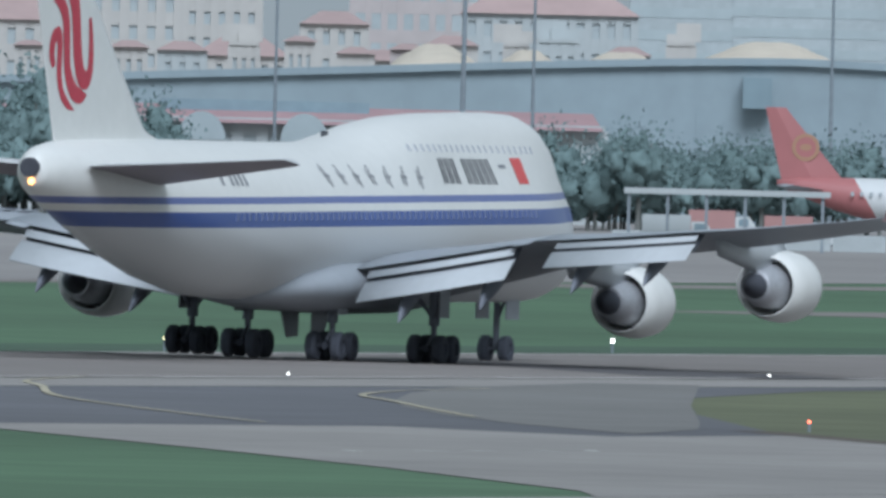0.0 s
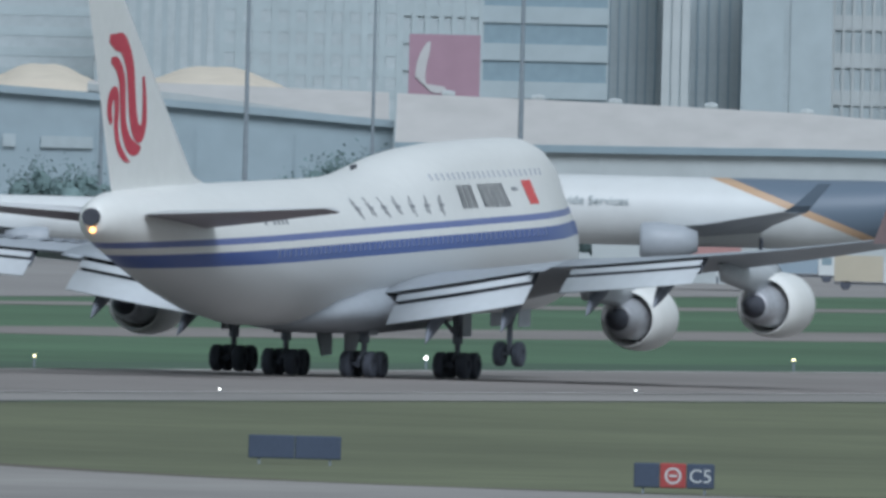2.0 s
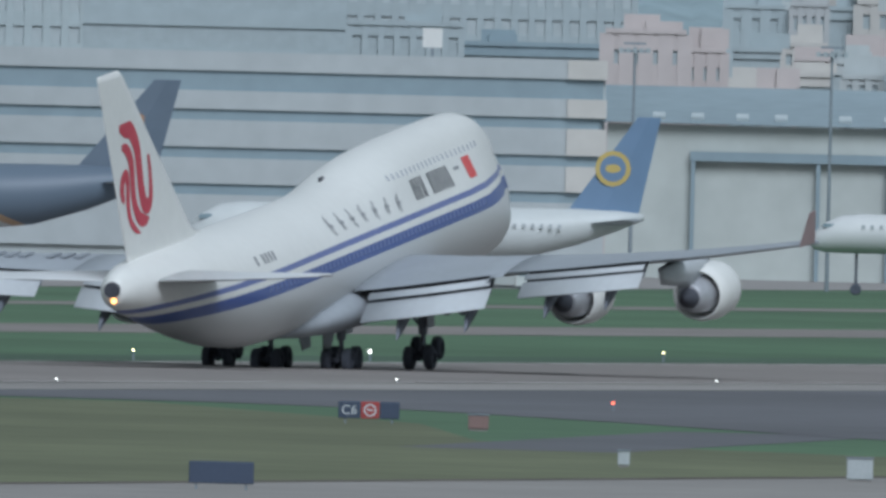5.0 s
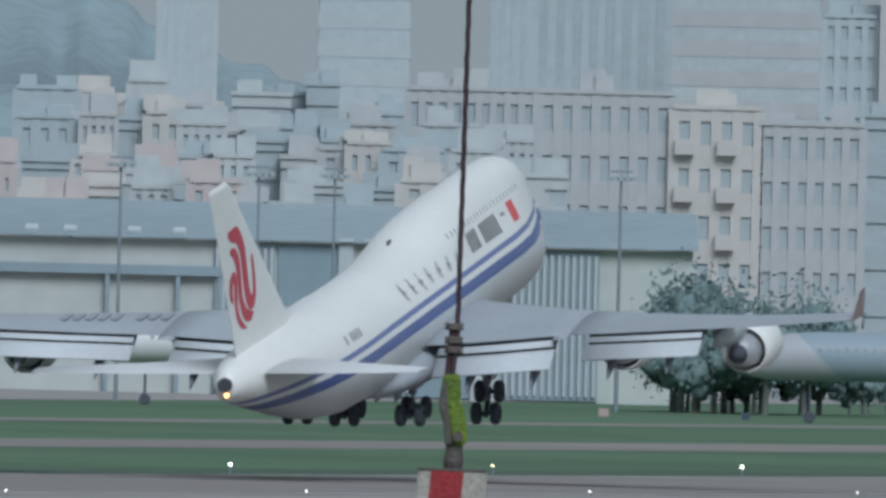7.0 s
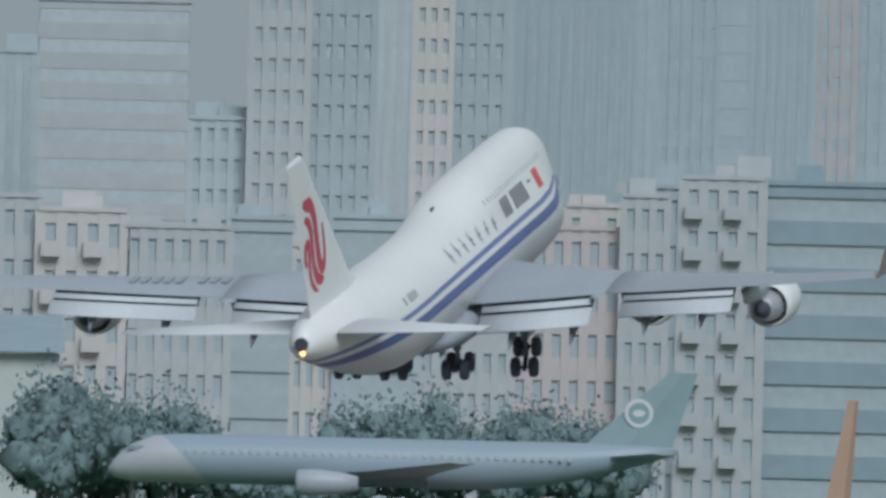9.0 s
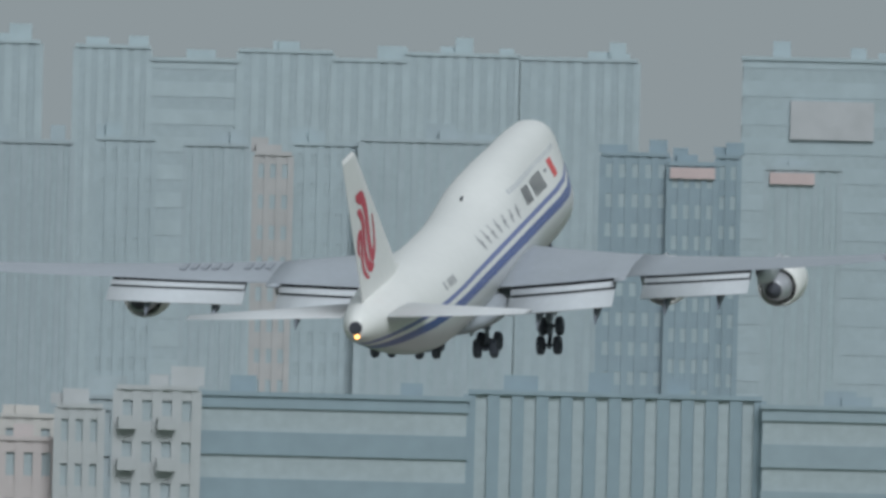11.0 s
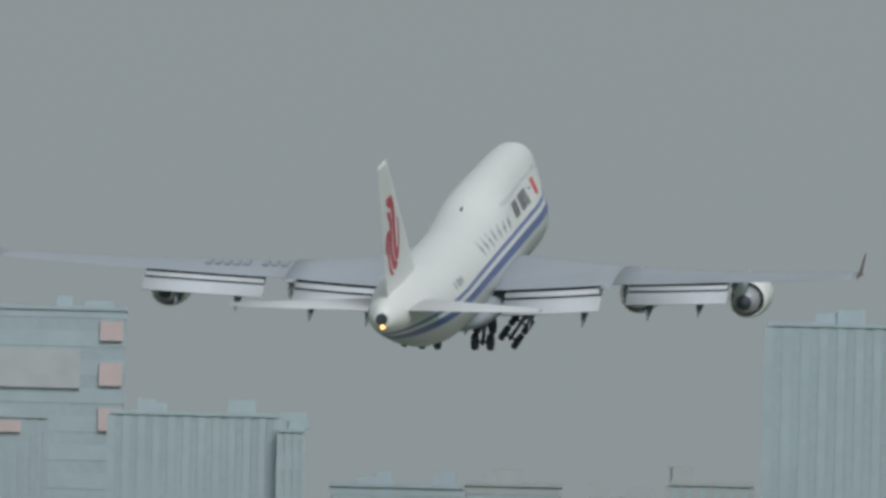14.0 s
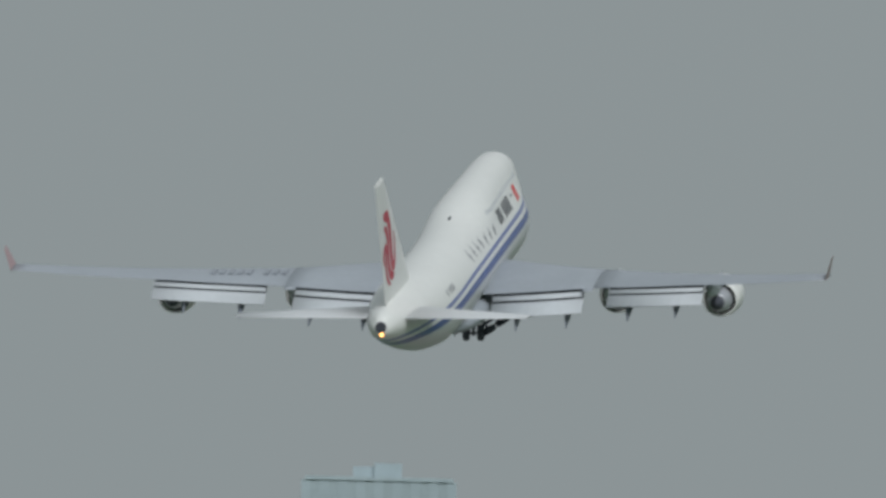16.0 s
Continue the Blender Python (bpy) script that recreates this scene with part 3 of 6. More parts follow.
    rod(bm, (0, 0, 0.4), (0, 0, -2.6), 0.14)
    rod(bm, (0, 0, -1.4), (1.6, 0, 0.1), 0.08)
    rod(bm, (0, -0.5, -2.6), (0, 0.5, -2.6), 0.08)
    part("strut", bm, GEAR_GREY, nose)
    for w in (-0.46, 0.46):
        bm = bmesh.new()
        wheel(bm, (0, w, -2.6), 0.60, 0.44)
        part("tyre", bm, HAZED_RUBBER, nose)
        bm = bmesh.new()
        box(bm, -0.8, 0.9, w * 1.5 - 0.03, w * 1.5 + 0.03, -1.3, -0.1)
        part("gear_door", bm, WING_GREY, nose, "grey gear door")
    return jet, gear, nose


jumbo, jumbo_gear, jumbo_nose = build_jumbo()


# ---- buildings ----
EYE_Z = EYE[2]


def site(az, d, z=0.0):
    """A place d metres from the camera's stand, az degrees to the left of the runway's heading, facing the stand."""
    return pose(d * math.cos(radians(az)), d * math.sin(radians(az)), z, 0, 0, az - 90)


def rise(el, d):
    return EYE_Z + d * math.tan(radians(el))


TINTS = {}


def tint(name, colour, rough=0.8, spread=0.14, scale=0.12):
    if name not in TINTS:
        TINTS[name] = mat(name, colour, rough, 0, spread, scale)
    return TINTS[name]


# Distance haze is mixed into most of these wall and glass colours.
CREAM = tint("hazed cream render", (0.51, 0.50, 0.475))
PALE = tint("hazed pale render", (0.445, 0.485, 0.49))
HAZE_BLUE = tint("haze-blue cladding", (0.375, 0.44, 0.462))
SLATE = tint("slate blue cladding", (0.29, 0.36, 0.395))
FAR_BLUE = tint("far hazed cladding", (0.405, 0.47, 0.485))
MID_BLUE = tint("hazed blue-grey concrete", (0.36, 0.42, 0.44))
DEEP_BLUE = tint("hazed dull cladding", (0.26, 0.335, 0.375))
PINK = tint("hazed pink render", (0.49, 0.445, 0.435))
TERRACOTTA = tint("hazed terracotta", (0.45, 0.335, 0.32))
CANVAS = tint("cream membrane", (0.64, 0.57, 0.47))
WARM_GREY = tint("hazed warm render", (0.43, 0.45, 0.455))
GLASS = mat("hazed grey-blue glass", (0.365, 0.425, 0.445), 0.6, 0, 0.15, 0.3)
GLASS_PALE = mat("hazed pale glass", (0.425, 0.48, 0.495), 0.7, 0, 0.15, 0.3)
GLASS_DEEP = mat("deep blue window glass", (0.23, 0.315, 0.36), 0.5, 0, 0.15, 0.3)
DOOR_DARK = tint("dark hangar door", (0.23, 0.31, 0.35))
STEEL = mat("lamp pole steel", (0.24, 0.28, 0.31), 0.6, 0.2, 0.2, 1)


def pieces(name, places, size, material, parent, stuff_over=140):
    """Alike boxes: objects of their own on one mesh, or one joined part where there are too many."""
    w, t, h = size
    if len(places) > stuff_over:
        bm = bmesh.new()
        for x, y, z in places:
            box(bm, x - w / 2, x + w / 2, y, y + t, z, z + h)
        return tagged(part(name, bm, material, parent), kind="stuff")
    me = None
    for x, y, z in places:
        if me is None:
            bm = bmesh.new()
            box(bm, -w / 2, w / 2, 0, t, 0, h)
            ob = part(name, bm, material, parent)
            me = ob.data
        else:
            ob = new(name, me)
            ob.parent = parent
        ob.location = (x, y, z)


def block(name, az0, az1, el, d, wall, glass, floors, cols, label, category="building", depth=18.0, style="grid", group="", roof=None, fill=0.6, high=0.55, base=0.0, turn=0.0, huts=True):
    """A building whose front runs between two bearings, with recessed windows between proud piers and bands."""
    top = rise(el, d)
    w = d * radians(az0 - az1)
    ob = thing(name, site((az0 + az1) / 2, d) @ pose(0, 0, 0, 0, 0, turn), label, category, group)
    bm = bmesh.new()
    box(bm, -w / 2 + 0.05, w / 2 - 0.05, 0.45, depth, 0, top - 0.3)
    body = part("body", bm, wall, ob)
    fh = (top - base) / floors
    cw = w / cols
    joined = 0 if d > 4440 or floors * cols > 90 else 140
    hb = fh * (1 - high)
    in_y = 0.1 if d > 4440 else 0.3
    if style in ("grid", "bands", "balcony"):
        pieces("wall_band", [(0, 0.1, base + k * fh - hb / 2) for k in range(1, floors)], (w - 0.02, 0.4, hb), wall, body, joined)
        bm = bmesh.new()
        box(bm, -w / 2, w / 2, 0.1, 0.5, top - hb / 2, top)
        part("cornice", bm, wall, body)
        bm = bmesh.new()
        box(bm, -w / 2, w / 2, 0.1, 0.5, 0, base + hb / 2)
        part("base_wall", bm, wall, body)
    if style in ("grid", "piers", "balcony"):
        pieces("pier", [(-w / 2 + k * cw * 0.998, 0, 0) for k in range(cols + 1)], (cw * (1 - fill), 0.5, top - 0.02), wall, body, joined)
    if style == "bands":
        pieces("window_band", [(0, in_y + 0.06, base + (k + (1 - high) / 2) * fh) for k in range(floors)], (w - 0.3, 0.14, fh * high), glass, body, joined)
    elif style == "piers":
        pieces("window_strip", [(-w / 2 + (k + 0.5) * cw, in_y, 1.0) for k in range(cols)], (cw * fill, 0.14, top - 1.03), glass, body, joined)
    else:
        pieces("window", [(-w / 2 + (j + 0.5) * cw, in_y + 0.06, base + (k + (1 - high) / 2) * fh) for k in range(floors) for j in range(cols)], (cw * fill, 0.14, fh * high), glass, body, joined)
    if style == "balcony":
        pieces("balcony", [(-w / 2 + (j + 0.5) * cw, -1.1, base + k * fh + 0.2) for k in range(1, floors) for j in range(cols) if (j + cols) % 2 == 0], (cw * 0.9, 1.2, fh * 0.33), wall, body, joined)
    bm = bmesh.new()
    if roof == "hip":
        hgt = min(4.0, w * 0.22)
        loft(bm, [[(-w / 2 - 0.6, -0.6, top), (w / 2 + 0.6, -0.6, top), (w / 2 + 0.6, depth + 0.6, top), (-w / 2 - 0.6, depth + 0.6, top)], [(-w / 2 + w * 0.28, depth * 0.45, top + hgt), (w / 2 - w * 0.28, depth * 0.45, top + hgt), (w / 2 - w * 0.28, depth * 0.55, top + hgt), (-w / 2 + w * 0.28, depth * 0.55, top + hgt)]])
        part("roof", bm, TERRACOTTA, ob, "hazed terracotta hipped roof")
    else:
        box(bm, -w / 2 - 0.15, w / 2 + 0.15, -0.15, depth + 0.1, top, top + 0.5)
        part("parapet", bm, roof or wall, ob)
        rnd = random.Random(int(az0 * 1000))
        for k in range(2 + cols // 8 if huts else 0):
            bm = bmesh.new()
            x, s = rnd.uniform(-w * 0.4, w * 0.4), rnd.uniform(0.9, 2.0)
            box(bm, x - s, x + s, 3 + 0.5 * k, 6 + 0.7 * k, top + 0.45, top + rnd.uniform(1.2, 2.6) + 0.05 * k)
            part("rooftop_hut", bm, wall, ob)
    return ob


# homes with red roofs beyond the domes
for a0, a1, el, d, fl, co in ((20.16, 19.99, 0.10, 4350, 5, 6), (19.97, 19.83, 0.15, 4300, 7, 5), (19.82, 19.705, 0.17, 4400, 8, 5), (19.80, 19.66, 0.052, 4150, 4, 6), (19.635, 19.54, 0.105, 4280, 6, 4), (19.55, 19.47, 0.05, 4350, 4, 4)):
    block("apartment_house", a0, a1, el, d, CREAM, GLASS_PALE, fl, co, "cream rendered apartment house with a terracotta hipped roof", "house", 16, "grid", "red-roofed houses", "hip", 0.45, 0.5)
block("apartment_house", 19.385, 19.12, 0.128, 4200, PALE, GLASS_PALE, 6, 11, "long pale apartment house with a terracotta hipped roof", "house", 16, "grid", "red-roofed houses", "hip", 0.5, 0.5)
block("office_block", 19.56, 19.36, 0.18, 4700, PINK, GLASS_PALE, 7, 8, "hazy pink office block", "building", 20)
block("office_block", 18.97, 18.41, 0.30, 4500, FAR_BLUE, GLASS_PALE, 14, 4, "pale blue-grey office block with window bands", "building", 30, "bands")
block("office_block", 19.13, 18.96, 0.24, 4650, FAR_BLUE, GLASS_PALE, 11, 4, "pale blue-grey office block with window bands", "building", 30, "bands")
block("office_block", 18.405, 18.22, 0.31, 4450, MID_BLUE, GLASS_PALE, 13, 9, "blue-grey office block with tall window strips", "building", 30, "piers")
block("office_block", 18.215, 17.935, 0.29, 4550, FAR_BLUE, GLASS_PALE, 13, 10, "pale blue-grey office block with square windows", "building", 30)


rnd = random.Random(31)
for k in range(13):
    a = 20.1 - 0.085 * k + rnd.uniform(-0.02, 0.02)
    if a < 19.05:
        break
    block("small_house", a, a - rnd.uniform(0.035, 0.07), rnd.uniform(0.045, 0.085), 4050 + rnd.uniform(-30, 30), rnd.choice((CREAM, PALE, PINK)), GLASS_PALE, 3, 3, "small hazy rendered house with a terracotta roof", "house", 9, rnd.choice(("grid", "balcony")), "red-roofed houses", rnd.choice(("hip", None)), 0.45, 0.5)


def dome(az, half, el):
    """A scalloped membrane roof over a low wall."""
    d = 3900
    w, z0, z1 = d * radians(half), rise(0.035, d), rise(el, d)
    ob = thing("membrane_hall", site(az, d), "low hall under a swelling cream membrane roof", "hall", "membrane halls")
    bm = bmesh.new()
    box(bm, -w, w, 0.5, 44, 0, z0)
    part("wall", bm, PALE, ob)
    bm = bmesh.new()
    rows = []
    for i in range(9):
        v = i / 8
        rows.append([bm.verts.new((-w * 1.03 + 2.06 * w * j / 24, 45 * v, z0 + (z1 - z0) * (math.sin(math.pi * j / 24) ** 0.9) * math.sin(math.pi * v) ** 0.6 + 0.18 * abs(math.sin(4 * math.pi * j / 24)) * math.sin(math.pi * v))) for j in range(25)])
    for a, b in zip(rows, rows[1:]):
        for j in range(24):
            bm.faces.new((a[j], a[j + 1], b[j + 1], b[j]))
    part("membrane_roof", bm, CANVAS, ob, "cream stretched membrane")


for a, h, e in ((19.43, 0.075, 0.078), (19.285, 0.055, 0.072), (19.14, 0.085, 0.072), (18.91, 0.14, 0.094), (18.66, 0.09, 0.092), (18.49, 0.115, 0.09), (18.225, 0.15, 0.092)):
    dome(a, h, e)


def hall(name, d, line, depth, wall, roof, label, panel=9.0):
    """A wide hall whose eaves follow (bearing, elevation) points, clad in upright panels."""
    mid = (line[0][0] + line[-1][0]) / 2
    ob = thing(name, site(mid, d), label, "hall")
    fine = smooth_line([(d * radians(mid - a), rise(e, d)) for a, e in line], 5)
    bm = bmesh.new()
    loft(bm, [[(x, 0.0, 0.0), (x, depth, 0.0), (x, depth, z), (x, 0.0, z)] for x, z in fine])
    part("wall", bm, wall, ob)
    bm = bmesh.new()
    loft(bm, [[(x, -0.8, z), (x, depth + 0.5, z), (x, depth + 0.5, z + 0.7), (x, -0.8, z + 0.7)] for x, z in fine])
    part("roof_edge", bm, roof, ob)
    x0, x1 = fine[0][0], fine[-1][0]
    n = int((x1 - x0) / panel)
    xs = [x0 + (x1 - x0) * k / n for k in range(1, n)]
    low = min(z for _, z in fine)
    pieces("panel_rib", [(x, -0.12, 0.5) for x in xs], (0.25, 0.12, low - 0.8), wall, ob)
    return ob


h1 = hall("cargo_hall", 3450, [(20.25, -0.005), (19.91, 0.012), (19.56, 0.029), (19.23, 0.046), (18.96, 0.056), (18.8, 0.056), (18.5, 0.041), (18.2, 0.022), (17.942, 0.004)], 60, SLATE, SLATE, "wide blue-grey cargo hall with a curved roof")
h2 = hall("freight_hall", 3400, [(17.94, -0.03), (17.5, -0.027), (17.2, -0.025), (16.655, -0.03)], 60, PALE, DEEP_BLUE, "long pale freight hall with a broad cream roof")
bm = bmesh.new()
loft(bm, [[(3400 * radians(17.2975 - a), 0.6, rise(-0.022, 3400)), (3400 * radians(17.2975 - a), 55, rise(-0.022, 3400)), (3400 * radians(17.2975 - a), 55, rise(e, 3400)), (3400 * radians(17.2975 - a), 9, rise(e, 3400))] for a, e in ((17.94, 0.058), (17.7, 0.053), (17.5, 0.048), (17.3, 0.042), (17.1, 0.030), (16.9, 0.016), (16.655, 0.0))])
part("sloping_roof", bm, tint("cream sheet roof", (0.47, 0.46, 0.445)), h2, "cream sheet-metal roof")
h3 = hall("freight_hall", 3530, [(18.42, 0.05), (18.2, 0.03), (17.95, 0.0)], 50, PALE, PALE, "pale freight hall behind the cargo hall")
bm = bmesh.new()
loft(bm, [[(3530 * radians(18.185 - a), 0.6, rise(e - 0.05, 3530)), (3530 * radians(18.185 - a), 48, rise(e - 0.05, 3530)), (3530 * radians(18.185 - a), 48, rise(e, 3530)), (3530 * radians(18.185 - a), 9, rise(e, 3530))] for a, e in ((18.42, 0.066), (18.2, 0.064), (17.95, 0.059))])
part("sloping_roof", bm, tint("cream sheet roof", (0.47, 0.46, 0.445)), h3, "cream sheet-metal roof")
for az, e in ((17.86, 0.056), (17.72, 0.053), (17.6, 0.05), (17.45, 0.047), (17.3, 0.041), (17.16, 0.033), (17.02, 0.024), (16.88, 0.014)):
    bm = bmesh.new()
    x = 3400 * radians(17.2975 - az)
    tube(bm, ((x - 0.6, 10, rise(e, 3400) + 0.15, 0.25), (x, 10, rise(e, 3400) + 0.2, 0.35), (x + 0.6, 10, rise(e, 3400) + 0.15, 0.25)), 10)
    part("roof_vent", bm, PALE, h2, "small white roof vent")
for az0, az1, e0, e1 in ((18.55, 18.53, -0.04, -0.02), (18.49, 18.41, -0.04, -0.022), (18.9, 18.86, -0.06, -0.04), (18.72, 18.70, -0.07, -0.04), (18.67, 18.65, -0.07, -0.04)):
    bm = bmesh.new()
    m0 = (20.25 + 17.942) / 2
    box(bm, 3450 * radians(m0 - az0), 3450 * radians(m0 - az1), -0.35, 0.2, rise(e0, 3450), rise(e1, 3450))
    part("window", bm, GLASS, h1)
bm = bmesh.new()
box(bm, 3450 * radians(19.096 - 18.95), 3450 * radians(19.096 - 18.905), -3, 2, rise(-0.01, 3450), rise(0.038, 3450))
part("roof_vent", bm, DOOR_DARK, h1, "dark ventilation box")

ob = block("terminal_shed", 20.15, 19.165, -0.052, 3350, PALE, GLASS_PALE, 2, 26, "low white shed with a dull red roof", "building", 14, "grid", "", None, 0.5, 0.5, huts=False)
bm = bmesh.new()
w = 3350 * radians(0.985) / 2
zr = rise(-0.052, 3350)
loft(bm, [[(-w, -1.5, zr), (w, -1.5, zr), (w, 15, zr), (-w, 15, zr)], [(-w + 1, 5, zr + 1.6), (w - 1, 5, zr + 1.6), (w - 1, 9, zr + 1.6), (-w + 1, 9, zr + 1.6)]])
part("roof", bm, tint("dull red roof", (0.41, 0.27, 0.28)), ob, "dull red sheet roof")
# Dark window band above the red roof, built as one box.
bm = bmesh.new()
box(bm, 3350 * radians(19.6575 - 19.855), 3350 * radians(19.6575 - 19.53), 3.0, 14, zr + 1.0, zr + 2.1)
part("roof_window_band", bm, GLASS_DEEP, ob, "dark window band above the roof")
for az in (19.79, 19.63):
    bm = bmesh.new()
    x = 3350 * radians(19.6575 - az)
    loft(bm, [[(x + 2.2 * math.cos(math.pi * i / 12), y, zr - 1.6 + 2.6 * math.sin(math.pi * i / 12)) for i in range(13)] for y in (-2.2, 6)])
    part("gable", bm, MID_BLUE, ob, "grey arched gable")

# red sign box with a white swoosh
sign = thing("rooftop_sign", site(17.866, 3620), "hazy red sign tower with a white curved stroke", "sign")
bm = bmesh.new()
w = 3620 * radians(0.111) / 2
box(bm, -w, w, 0, 5, 0, rise(0.151, 3620))
# Panel red is paled and blued to carry the distance haze.
part("panel", bm, tint("hazed red panel", (0.36, 0.235, 0.29)), sign)
bm = bmesh.new()
rows = []
for k, (x, z, t) in enumerate(smooth_line([(-0.44, 0.139, 0.3), (-0.55, 0.122, 0.8), (-0.64, 0.102, 0.9), (-0.66, 0.082, 0.9), (-0.52, 0.069, 0.9), (-0.2, 0.066, 0.8), (0.05, 0.067, 0.4)], 4)):
    rows.append([bm.verts.new((x * w + e * t * 0.55, -0.12, rise(z, 3620) - (0.5 * t * e if k > 12 else 0))) for e in (-1, 1)])
for a, b in zip(rows, rows[1:]):
    bm.faces.new((a[0], a[1], b[1], b[0]))
part("swoosh", bm, tint("dull white", (0.5, 0.5, 0.5)), sign, "white curved stroke")

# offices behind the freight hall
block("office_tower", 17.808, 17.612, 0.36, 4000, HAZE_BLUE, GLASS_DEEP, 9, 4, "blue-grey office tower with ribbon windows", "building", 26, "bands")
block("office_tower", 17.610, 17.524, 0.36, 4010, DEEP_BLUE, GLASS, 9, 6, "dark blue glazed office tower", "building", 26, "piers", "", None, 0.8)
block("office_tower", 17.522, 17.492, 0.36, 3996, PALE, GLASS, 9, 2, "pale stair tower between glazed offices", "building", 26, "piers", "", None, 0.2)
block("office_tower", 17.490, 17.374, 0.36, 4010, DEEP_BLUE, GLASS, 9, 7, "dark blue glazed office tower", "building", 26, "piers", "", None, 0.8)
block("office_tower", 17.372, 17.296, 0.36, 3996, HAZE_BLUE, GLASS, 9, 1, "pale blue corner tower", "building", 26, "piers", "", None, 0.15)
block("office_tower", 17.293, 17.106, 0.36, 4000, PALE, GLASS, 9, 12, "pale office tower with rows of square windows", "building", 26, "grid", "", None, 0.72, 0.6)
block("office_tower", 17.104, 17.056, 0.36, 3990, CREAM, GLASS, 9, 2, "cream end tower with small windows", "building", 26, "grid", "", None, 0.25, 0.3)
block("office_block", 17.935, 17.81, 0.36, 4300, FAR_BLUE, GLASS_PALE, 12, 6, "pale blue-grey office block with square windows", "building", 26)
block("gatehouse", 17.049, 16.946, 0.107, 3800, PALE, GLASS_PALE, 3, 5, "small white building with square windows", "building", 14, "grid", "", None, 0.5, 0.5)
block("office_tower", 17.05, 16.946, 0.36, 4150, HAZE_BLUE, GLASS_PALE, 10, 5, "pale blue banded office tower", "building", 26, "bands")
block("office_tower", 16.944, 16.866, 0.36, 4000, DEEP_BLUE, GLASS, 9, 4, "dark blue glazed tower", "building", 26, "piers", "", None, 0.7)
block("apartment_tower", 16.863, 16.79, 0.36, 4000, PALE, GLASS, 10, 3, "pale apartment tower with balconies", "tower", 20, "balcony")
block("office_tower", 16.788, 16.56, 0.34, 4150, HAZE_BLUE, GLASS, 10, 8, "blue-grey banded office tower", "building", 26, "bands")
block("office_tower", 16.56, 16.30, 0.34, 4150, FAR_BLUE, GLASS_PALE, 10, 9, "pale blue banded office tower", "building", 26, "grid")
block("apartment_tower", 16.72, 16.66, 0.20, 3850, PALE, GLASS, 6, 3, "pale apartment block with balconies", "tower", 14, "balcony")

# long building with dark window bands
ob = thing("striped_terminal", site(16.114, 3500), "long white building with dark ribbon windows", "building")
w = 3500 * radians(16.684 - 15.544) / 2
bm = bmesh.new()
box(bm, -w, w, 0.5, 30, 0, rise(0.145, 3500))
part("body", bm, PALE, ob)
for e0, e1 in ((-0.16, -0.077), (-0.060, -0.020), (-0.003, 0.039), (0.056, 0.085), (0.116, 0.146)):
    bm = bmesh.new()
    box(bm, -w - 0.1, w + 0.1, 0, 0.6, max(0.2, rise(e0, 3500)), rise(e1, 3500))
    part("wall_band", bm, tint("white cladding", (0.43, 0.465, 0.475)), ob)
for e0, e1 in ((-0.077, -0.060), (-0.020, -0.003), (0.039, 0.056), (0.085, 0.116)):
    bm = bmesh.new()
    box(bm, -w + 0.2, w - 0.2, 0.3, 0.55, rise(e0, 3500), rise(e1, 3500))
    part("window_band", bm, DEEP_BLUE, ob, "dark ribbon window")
# The sunlit look of this corner is put into the panels' colour.
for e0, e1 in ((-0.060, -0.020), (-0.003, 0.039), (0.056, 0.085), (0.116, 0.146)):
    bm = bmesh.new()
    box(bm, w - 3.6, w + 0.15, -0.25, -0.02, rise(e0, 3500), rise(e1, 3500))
    part("corner_panel", bm, tint("sunlit warm white cladding", (0.54, 0.53, 0.50)), ob, "corner panel in sunlit warm white")
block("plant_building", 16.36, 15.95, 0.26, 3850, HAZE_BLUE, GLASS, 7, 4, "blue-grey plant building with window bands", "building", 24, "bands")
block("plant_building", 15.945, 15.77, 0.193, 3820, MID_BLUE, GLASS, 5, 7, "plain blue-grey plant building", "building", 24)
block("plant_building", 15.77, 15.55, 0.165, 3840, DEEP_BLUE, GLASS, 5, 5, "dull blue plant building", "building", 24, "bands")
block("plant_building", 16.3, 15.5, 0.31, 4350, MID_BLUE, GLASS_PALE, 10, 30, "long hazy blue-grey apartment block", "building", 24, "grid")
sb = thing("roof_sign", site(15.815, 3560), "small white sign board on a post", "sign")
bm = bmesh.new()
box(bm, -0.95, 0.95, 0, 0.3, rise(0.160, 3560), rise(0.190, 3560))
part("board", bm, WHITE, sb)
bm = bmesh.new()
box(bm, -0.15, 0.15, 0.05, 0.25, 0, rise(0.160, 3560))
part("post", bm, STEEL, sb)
block("pink_house", 15.544, 15.422, 0.190, 3800, PINK, GLASS, 5, 4, "hazy pink flat-roofed house", "house", 14, "grid", "", None, 0.25, 0.3)
block("pink_house", 15.420, 15.36, 0.163, 3805, PINK, GLASS, 5, 3, "hazy pink flat-roofed house", "house", 14, "grid", "", None, 0.25, 0.3)

# crowded houses on the slope
rnd = random.Random(7)
